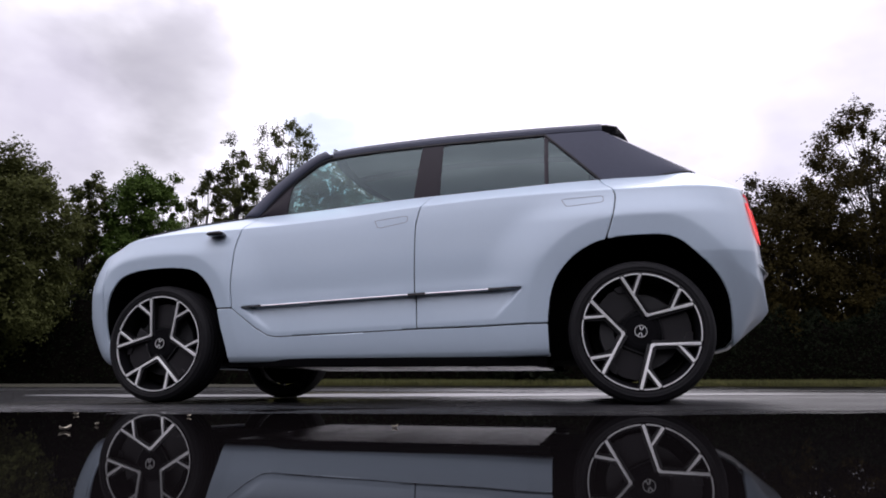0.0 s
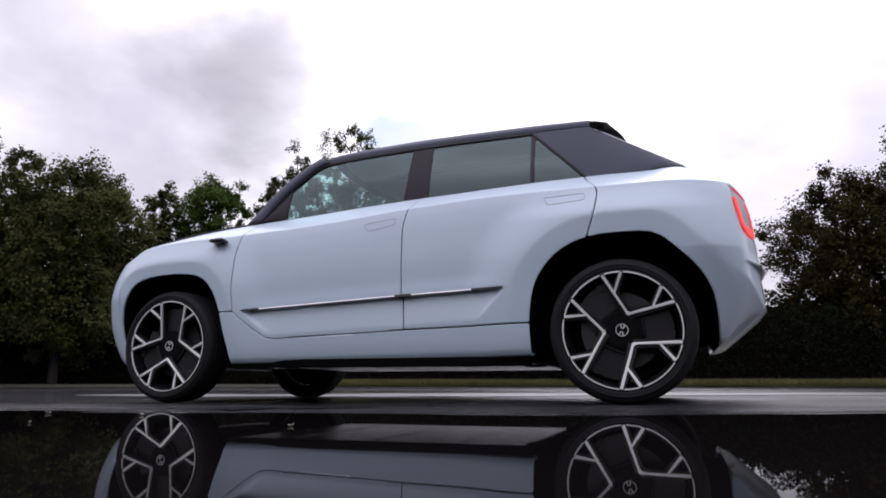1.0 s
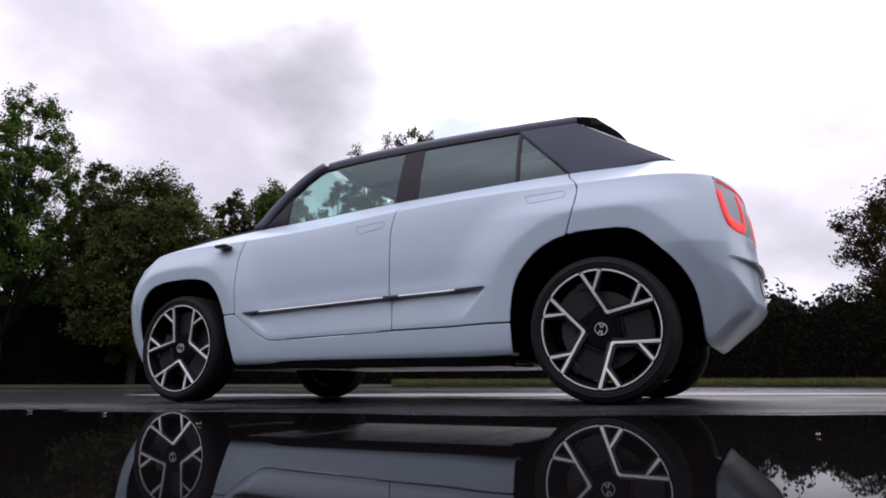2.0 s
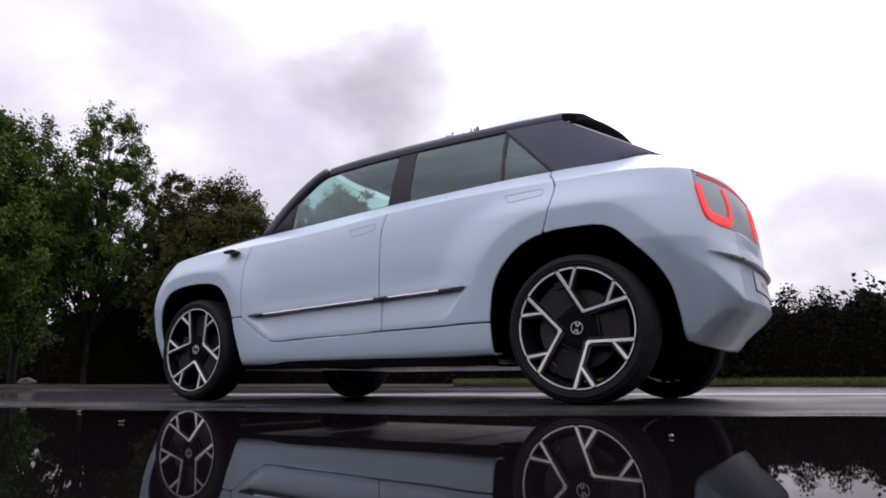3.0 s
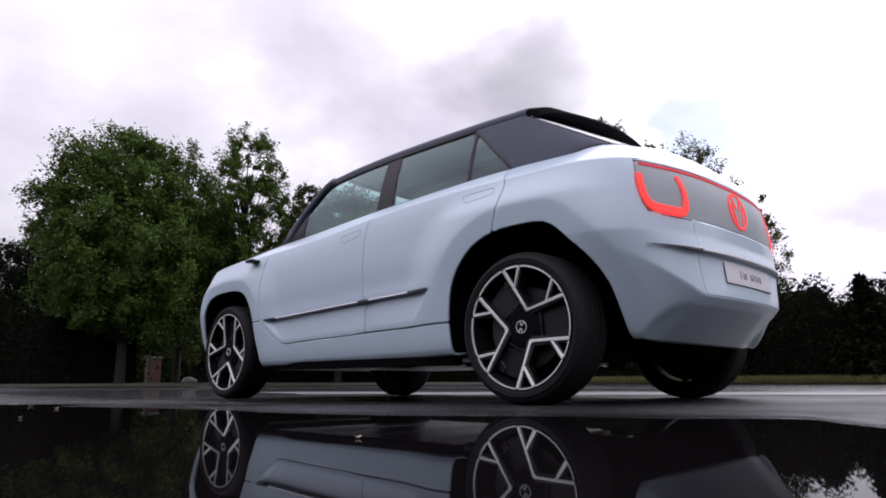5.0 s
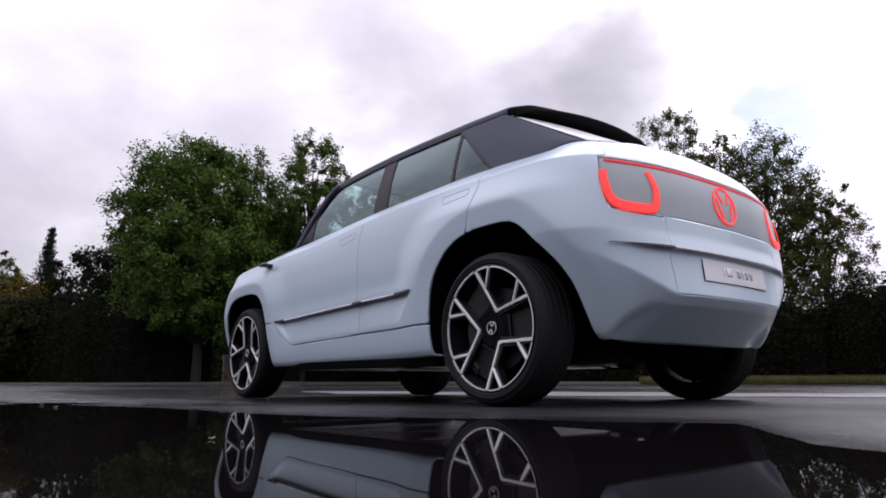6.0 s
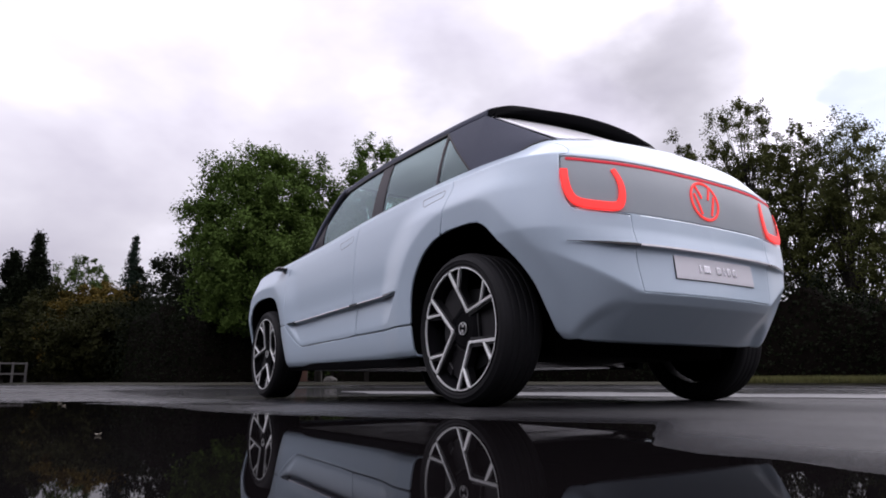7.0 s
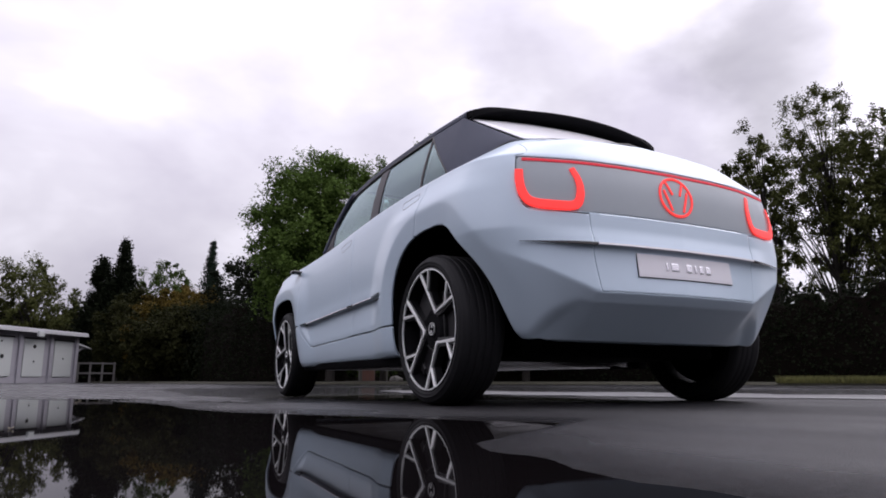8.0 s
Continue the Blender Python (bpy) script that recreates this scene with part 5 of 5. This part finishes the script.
TREES = (
    ("olive", -15.8, 11.3, 7.0, 4.6, "rounded olive-green broadleaf tree at the yard's edge", 0.10, 190, 0.0),
    ("olive", -16.6, 16.0, 8.0, 1.9, "narrow thin-crowned tree behind the others", 0.20, 70, 0.2),
    ("green", -15.0, 17.2, 7.9, 3.2, "rounded green broadleaf tree", 0.12, 130, 0.0),
    ("olive", -15.4, 21.8, 9.3, 2.2, "sparse slender tree with sky showing through", 0.25, 80, 0.4),
    ("olive", -14.2, 22.6, 11.2, 2.4, "slim sparse tree with sky showing through its crown", 0.30, 80, 0.5),
    ("rust", 7.3, 20.2, 7.0, 5.2, "low tree with yellowing autumn leaves", 0.04, 170, 0.0),
    ("rust", 10.2, 20.6, 9.8, 5.2, "tall loose tree turning yellow-brown", 0.10, 150, 0.2),
    ("green", -19.5, 5.5, 8.5, 5.5, "large dense maple-like green tree", 0.16, 250, 0.0),
    ("green", -19.2, 9.3, 9.6, 3.8, "tall sparse green tree with visible limbs", 0.18, 150, 0.3),
    ("green", -22.8, 8.9, 7.4, 4.4, "green tree behind two taller ones", 0.36, 130, 0.0),
    ("olive", -18.5, 11.4, 8.0, 1.7, "slender tree rising behind a rounder one", 0.3, 50, 0.3),
    ("olive", -13.0, 25.2, 12.9, 5.0, "tall open-crowned tree with dark limbs against the sky", 0.26, 150, 0.5),
    ("olive", -11.2, 25.5, 11.3, 4.2, "open tree filling the row between two others", 0.24, 110, 0.45),
    ("olive", -9.5, 25.8, 11.0, 5.2, "open tree with a forked trunk beside a taller one", 0.24, 150, 0.5),
    ("olive", -6.9, 24.8, 8.2, 3.4, "lower open tree beside a taller one", 0.20, 70, 0.5),
    ("olive", -46.0, -5.2, 8.0, 5.6, "feathery far green tree behind a shed", 0.10, 110, 0.2),
    ("shrub", -47.8, 2.5, 8.5, 4.8, "far green tree with a light crown", 0.20, 90, 0.35),
    ("orange", -34.6, 2.2, 4.9, 4.6, "low rounded bush-like tree with orange leaves", 0.06, 120, 0.0),
    ("brown", -31.4, 1.9, 3.7, 5.6, "dark green shrub-like tree at the yard's edge", 0.04, 110, 0.0),
    ("brown", -38.6, 0.2, 5.2, 4.0, "dark green shrub-like tree near a shed", 0.05, 80, 0.0),
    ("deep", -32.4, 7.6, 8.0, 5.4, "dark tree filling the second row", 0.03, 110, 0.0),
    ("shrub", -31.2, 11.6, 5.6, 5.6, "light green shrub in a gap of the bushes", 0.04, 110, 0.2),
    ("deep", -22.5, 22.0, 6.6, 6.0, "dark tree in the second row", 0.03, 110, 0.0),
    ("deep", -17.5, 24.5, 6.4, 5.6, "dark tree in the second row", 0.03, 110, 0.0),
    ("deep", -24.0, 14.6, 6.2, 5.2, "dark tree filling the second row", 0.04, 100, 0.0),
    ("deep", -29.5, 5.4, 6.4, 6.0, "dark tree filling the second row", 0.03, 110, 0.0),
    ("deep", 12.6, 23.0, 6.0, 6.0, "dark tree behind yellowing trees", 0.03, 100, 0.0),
)
for i, (leaf, x, y, h, w, words, bare, clumps, open_) in enumerate(TREES):
    far = math.hypot(x, y) > 30
    size = 0.15 if far or leaf == "deep" else 0.105
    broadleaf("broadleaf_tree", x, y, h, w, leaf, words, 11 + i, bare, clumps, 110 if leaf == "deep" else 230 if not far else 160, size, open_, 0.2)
conifer("spruce", -43.2, 4.9, 9.3, 4.4, "dark young spruce with tiered branches", 61, 32, size=0.18)
conifer("columnar_conifer", -44.2, -0.4, 9.0, 2.4, "dark slender columnar evergreen", 62, 34, "deep", column=True)
conifer("columnar_conifer", -43.6, -1.6, 7.6, 2.6, "dark slender columnar evergreen", 63, 30, "deep", column=True)
conifer("spruce", -1.2, 17.2, 2.75, 2.2, "dark evergreen standing in a hedge row", 64, 18, "deep")


def hedge(name, line, height, depth, leaf, label, seed, per_metre=420, size=0.20, ripple=0.25, spires=0.0):
    """A long dark hedge of leaves with an uneven top, on a near-black sheet for its shaded inside; spires: the spacing
    of its pointed tops.
    """
    rng = np.random.default_rng(seed)
    line = np.array(line, float)
    seg = np.hypot(*np.diff(line, axis=0).T)
    run_ = np.concatenate([[0], np.cumsum(seg)])
    n = int(run_[-1] * per_metre)
    s = rng.uniform(0, run_[-1], n)
    cx, cy = np.interp(s, run_, line[:, 0]), np.interp(s, run_, line[:, 1])
    def outline(q):
        wave = 1 + ripple * (0.5 * np.sin(q * 0.9 + seed) + 0.4 * np.sin(q * 2.3 + 1.7 * seed) + 0.35 * np.sin(q * 5.9))
        if not spires:
            return height * wave
        pitch = q / spires + 0.35 * np.sin(q * 1.3)
        lift_ = 0.72 + 0.28 * np.sin(np.floor(pitch) * 12.9 + seed)
        return height * (0.74 * wave + 0.36 * lift_ * (1 - np.abs(2 * (pitch % 1) - 1)) ** 1.2)
    top = outline(s)
    z = top * rng.random(n) ** 0.75
    off = rng.normal(0, depth * 0.36, n) * (1 - 0.6 * (z / top) ** 3)
    pts = np.stack([cx + off * 0.5, cy + off, z], -1)
    out_ = np.stack([0 * off, np.sign(off) * 0.3, 0.35 + 0.4 * (z / top)], -1)
    v, f = scatter_cards(pts, out_, size, rng, 0.65, 0.7)
    ob = part(name, card_mesh(name, v, f), LEAF[leaf], None, label)
    tagged(ob, kind="stuff", category="hedge")
    # solid core sheet, coloured near-black as the hedge's inner shade
    steps = np.arange(0, run_[-1], 0.5)
    bx, by = np.interp(steps, run_, line[:, 0]), np.interp(steps, run_, line[:, 1])
    hz = outline(steps) * 0.86
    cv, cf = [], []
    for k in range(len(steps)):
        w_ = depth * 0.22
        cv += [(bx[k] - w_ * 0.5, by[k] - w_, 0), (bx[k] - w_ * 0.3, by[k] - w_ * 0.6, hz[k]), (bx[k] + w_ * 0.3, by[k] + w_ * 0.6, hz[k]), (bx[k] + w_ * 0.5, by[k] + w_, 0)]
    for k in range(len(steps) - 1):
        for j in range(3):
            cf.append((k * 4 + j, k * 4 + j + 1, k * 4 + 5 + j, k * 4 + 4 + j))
    part("twigs", make_mesh("twigs", cv, cf), HEDGE_SHADE, ob)
    return ob


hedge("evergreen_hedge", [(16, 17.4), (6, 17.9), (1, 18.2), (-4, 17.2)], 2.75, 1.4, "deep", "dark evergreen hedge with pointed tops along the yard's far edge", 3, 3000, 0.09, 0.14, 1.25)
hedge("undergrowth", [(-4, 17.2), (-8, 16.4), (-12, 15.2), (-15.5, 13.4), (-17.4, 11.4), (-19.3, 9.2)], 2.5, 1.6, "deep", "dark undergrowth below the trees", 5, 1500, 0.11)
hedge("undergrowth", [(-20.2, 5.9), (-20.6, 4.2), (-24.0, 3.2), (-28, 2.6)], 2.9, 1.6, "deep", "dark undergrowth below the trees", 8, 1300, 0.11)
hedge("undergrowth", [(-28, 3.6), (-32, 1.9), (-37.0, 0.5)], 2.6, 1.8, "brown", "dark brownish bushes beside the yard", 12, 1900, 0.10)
hedge("far_woods", [(-48, -14), (-50, 0), (-46, 14), (-36, 28), (-20, 40), (0, 44), (22, 36), (40, 20)], 5.0, 4.0, "deep", "far dark band of woods, added where out of view", 9, 150, 0.42)
# unseen woods behind the camera, added to block low sky light
hedge("far_woods", [(40, 20), (34, 3), (29, -14), (18, -28), (0, -32), (-18, -32), (-34, -30), (-48, -14)], 9.5, 4.5, "deep", "far dark band of woods, added where out of view", 10, 150, 0.60)

# grass verge under the trees
rng = np.random.default_rng(5)
verge_line = np.array([(16, 15.6), (6, 16.2), (0, 16.4), (-6, 14.8), (-11, 12.8), (-14, 10.0), (-16.6, 6.6), (-18.2, 3.2), (-25, 0.9), (-36, -1.8)])
seg = np.hypot(*np.diff(verge_line, axis=0).T)
run_ = np.concatenate([[0], np.cumsum(seg)])
ss = np.linspace(0, run_[-1], 160)
ex, ey = np.interp(ss, run_, verge_line[:, 0]), np.interp(ss, run_, verge_line[:, 1])
tx, ty = np.gradient(ex), np.gradient(ey)
ln = np.hypot(tx, ty)
ox, oy = ty / ln, -tx / ln
wob = np.array([noise.noise((s * 0.8, 0, 2.2)) * 0.35 for s in ss])
verge_rows = []
for d, z in ((0.0, 0.004), (0.12, 0.05), (0.6, 0.07), (2.5, 0.09), (9.0, 0.10)):
    verge_rows.append(np.stack([ex + ox * (d + wob), ey + oy * (d + wob), np.full(160, z)], -1))
VR = np.stack(verge_rows, 1)
# soil colour taken darker to hold the shade of the crowns above
SOIL = material("verge_soil_shaded", (0.024, 0.023, 0.012), 0.9, vary=0.4, grain=6, bump=0.4, bump_scale=30)
verge = part("grass_verge", make_mesh("grass_verge", VR.reshape(-1, 3), grid_faces(160, 5)), SOIL, None, "low grass verge along the tarmac")
tagged(verge, kind="structure", category="grass")
n = 100000
s = rng.uniform(0, run_[-1] * 0.42, n)
d = rng.random(n) ** 1.6 * 3.2
k = np.clip((s / run_[-1] * 159).astype(int), 0, 159)
gxy = np.stack([np.interp(s, ss, ex) + ox[k] * (d + wob[k]), np.interp(s, ss, ey) + oy[k] * (d + wob[k]), np.full(n, 0.05)], -1)
hgt = rng.uniform(0.07, 0.22, n)[:, None]
ang = rng.uniform(0, 2 * math.pi, n)
wv = np.stack([np.cos(ang), np.sin(ang), 0 * ang], -1) * 0.009
up = np.stack([rng.normal(0, 0.3, n), rng.normal(0, 0.3, n), np.ones(n)], -1) * hgt
gv = np.stack([gxy - wv, gxy + wv, gxy + up], 1).reshape(-1, 3)
grass = part("grass", card_mesh("grass", gv, np.arange(3 * n).reshape(n, 3)), GRASS, None, "tufts of short grass")
tagged(grass, kind="stuff", category="grass")


# ---------------------------------------------------------------- shed at the end of the yard
shed = tagged(new("service_shed"), "long low white shed with flat roof and pale doors", "shed")
D0, U_DIR = np.array([-35.6, -2.6]), np.array([0.80, -0.60])
ang_ = math.degrees(math.atan2(U_DIR[1], U_DIR[0]))
shed.matrix_basis = pose(D0[0], D0[1], 0, 0, 0, ang_)
L_, H_ = 16.0, 2.32
part("wall", box_bm(0, L_, -4.0, 0.0, 0, H_, 0.01), SHED_WHITE, shed)
part("roof_slab", box_bm(-0.22, L_ + 0.3, -4.1, 0.42, H_, H_ + 0.17, 0.02), SHED_ROOF, shed, "pale flat roof edge")
part("fascia", box_bm(-0.23, L_ + 0.31, 0.422, 0.445, H_ - 0.03, H_ + 0.14, 0.005), SHED_ROOF, shed)
part("plinth", box_bm(-0.02, L_ + 0.02, 0.0, 0.03, 0.0, 0.24, 0.005), SHED_WHITE, shed)
MARKS = {0: ((0.62, 1.17, 0.09),), 1: ((0.62, 1.68, 0.19), (0.60, 0.99, 0.09)), 2: ((0.66, 1.84, 0.10), (0.56, 1.17, 0.20))}
for k in range(8):
    x0 = 0.35 + 1.95 * k
    dr = part("door", box_bm(x0, x0 + 1.25, 0.002, 0.045, 0.30, 2.02, 0.01), SHED_DOOR, shed, "pale panel door")
    part("door_rail", box_bm(x0 - 0.06, x0 + 1.31, 0.046, 0.075, 2.02, 2.09, 0.008), SATIN_BLACK, dr, "dark top rail")
    for off, z0, big_ in MARKS[k % 3]:
        bm = bmesh.new()
        bmesh.ops.create_circle(bm, cap_ends=True, segments=14, radius=big_ / 2)
        bmesh.ops.extrude_face_region(bm, geom=bm.faces[:])
        bm.verts.ensure_lookup_table()
        for v in bm.verts[14:]:
            v.co.z += 0.012
        bmesh.ops.recalc_face_normals(bm, faces=bm.faces)
        part("door_mark", bm, SATIN_BLACK, dr, "small round dark sign", m=pose(x0 + off, 0.046, z0, -90))
    part("pilaster", box_bm(x0 + 1.42, x0 + 1.60, 0.001, 0.10, 0.0, H_ - 0.03, 0.01), SHED_WHITE, shed)
part("end_pilaster", box_bm(-0.03, 0.16, 0.001, 0.10, 0.0, H_ - 0.03, 0.01), SHED_WHITE, shed)
part("canopy", prism("canopy", [(0.0, H_ - 0.26), (-1.25, H_ - 0.52), (-1.25, H_ - 0.57), (0.0, H_ - 0.36)], -2.6, -0.1, 0.004), SHED_ROOF, shed, "small sloping side canopy")
part("canopy_brace", prism("canopy_brace", [(-0.02, H_ - 0.92), (-0.75, H_ - 0.47), (-0.80, H_ - 0.50), (-0.02, H_ - 0.98)], -0.22, -0.17), SHED_WHITE, shed, "pale diagonal brace")
part("roof_lamp", box_bm(3.0, 3.35, 0.446, 0.58, H_ - 0.20, H_ + 0.06, 0.03), SHED_DOOR, shed, "small fascia lamp box")

fence = tagged(new("rail_fence"), "short grey post-and-rail fence beside the shed", "fence")
fence.location = (-35.9, -2.50, 0)
for k in range(4):
    part("post", box_bm(-0.05, 0.05, k * 0.56, k * 0.56 + 0.10, 0, 1.05, 0.01), POST_GREY, fence)
for z0 in (0.45, 0.95):
    part("rail", box_bm(0.051, 0.08, 0.0, 1.78, z0, z0 + 0.08, 0.01), POST_GREY, fence)

# ---------------------------------------------------------------- small things in the gap of the bushes
for x, y, h in ((-24.4, 8.5, 1.08), (-23.9, 9.5, 1.22)):
    post = tagged(new("marker_post"), "slim pale weathered post between dark bushes", "post", "posts in the gap")
    post.location = (x, y, 0.05)
    part("shaft", box_bm(-0.07, 0.07, -0.06, 0.06, -0.06, h, 0.012), POST_PALE, post)
    part("post_cap", box_bm(-0.085, 0.085, -0.075, 0.075, h, h + 0.05, 0.015), POST_GREY, post)
pier = tagged(new("brick_pier"), "low red brick pier behind bushes", "pier")
pier.matrix_basis = pose(-27.6, 10.1, 0.05, 0, 0, 66)
part("mortar_core", box_bm(-0.335, 0.335, -0.205, 0.205, -0.06, 1.10), POST_GREY, pier)
brick_mesh = make_mesh("brick", *[np.array(v) if i == 0 else v for i, v in enumerate(((
    [(sx * 0.104, sy * 0.03, sz * 0.032) for sx in (-1, 1) for sy in (-1, 1) for sz in (-1, 1)]),
    [(0, 1, 3, 2), (4, 6, 7, 5), (0, 4, 5, 1), (2, 3, 7, 6), (0, 2, 6, 4), (1, 5, 7, 3)]))], smooth=False)
for row in range(14):
    for side in (-1, 1):
        for k in range(3):
            part("brick", brick_mesh, BRICK, pier, m=pose(-0.228 + 0.224 * k + (0.02 if row % 2 else -0.02), side * 0.192, 0.02 + 0.077 * row))
part("coping", box_bm(-0.40, 0.40, -0.27, 0.27, 1.10, 1.18, 0.02), POST_PALE, pier, "pale stone coping")
bm = bmesh.new()
bmesh.ops.create_icosphere(bm, subdivisions=3, radius=1.0)
for v in bm.verts:
    k = 1 + 0.22 * noise.noise(v.co * 1.7 + Vector((3, 1, 7)))
    v.co = Vector((v.co.x * 0.42 * k, v.co.y * 0.26 * k, max(v.co.z, -0.4) * 0.19 * k))
boulder = part("boulder", bm, POST_PALE, None, "pale rounded stone lying on the verge")
tagged(boulder, category="stone")
boulder.location = (-23.4, 9.75, 0.13)

# a few fallen leaves float on the puddle
for i, (x, y, sz) in enumerate(((-0.08, -3.01, 0.024), (-0.15, -2.82, 0.014), (-0.18, -2.36, 0.016), (-0.62, -2.34, 0.018), (0.62, -2.72, 0.014), (2.1, -2.5, 0.013), (-1.3, -3.1, 0.016))):
    rng = np.random.default_rng(300 + i)
    bm = bmesh.new()
    turn = rng.uniform(0, 6.28)
    rows_ = []
    for k in range(7):
        u = k / 6
        w_ = 0.34 * math.sin(math.pi * min(1, u * 0.9 + 0.08)) ** 0.8
        rows_.append([bm.verts.new(((u - 0.5) * sz, s_ * w_ * sz, (0.30 * abs(s_) * (1 - 0.4 * u) + 0.9 * (u - 0.5) ** 2) * sz)) for s_ in (-1, 0, 1)])
    for a_, b_ in zip(rows_, rows_[1:]):
        for k in range(2):
            bm.faces.new((a_[k], b_[k], b_[k + 1], a_[k + 1]))
    leaf_ob = part("fallen_leaf", bm, LITTER, None, "small pale curled leaf floating on the puddle", thick=0.0006)
    tagged(leaf_ob, category="leaf", group="leaves on the puddle")
    leaf_ob.matrix_basis = pose(x, y, WATER_Z + 0.001, 0, 0, math.degrees(turn))
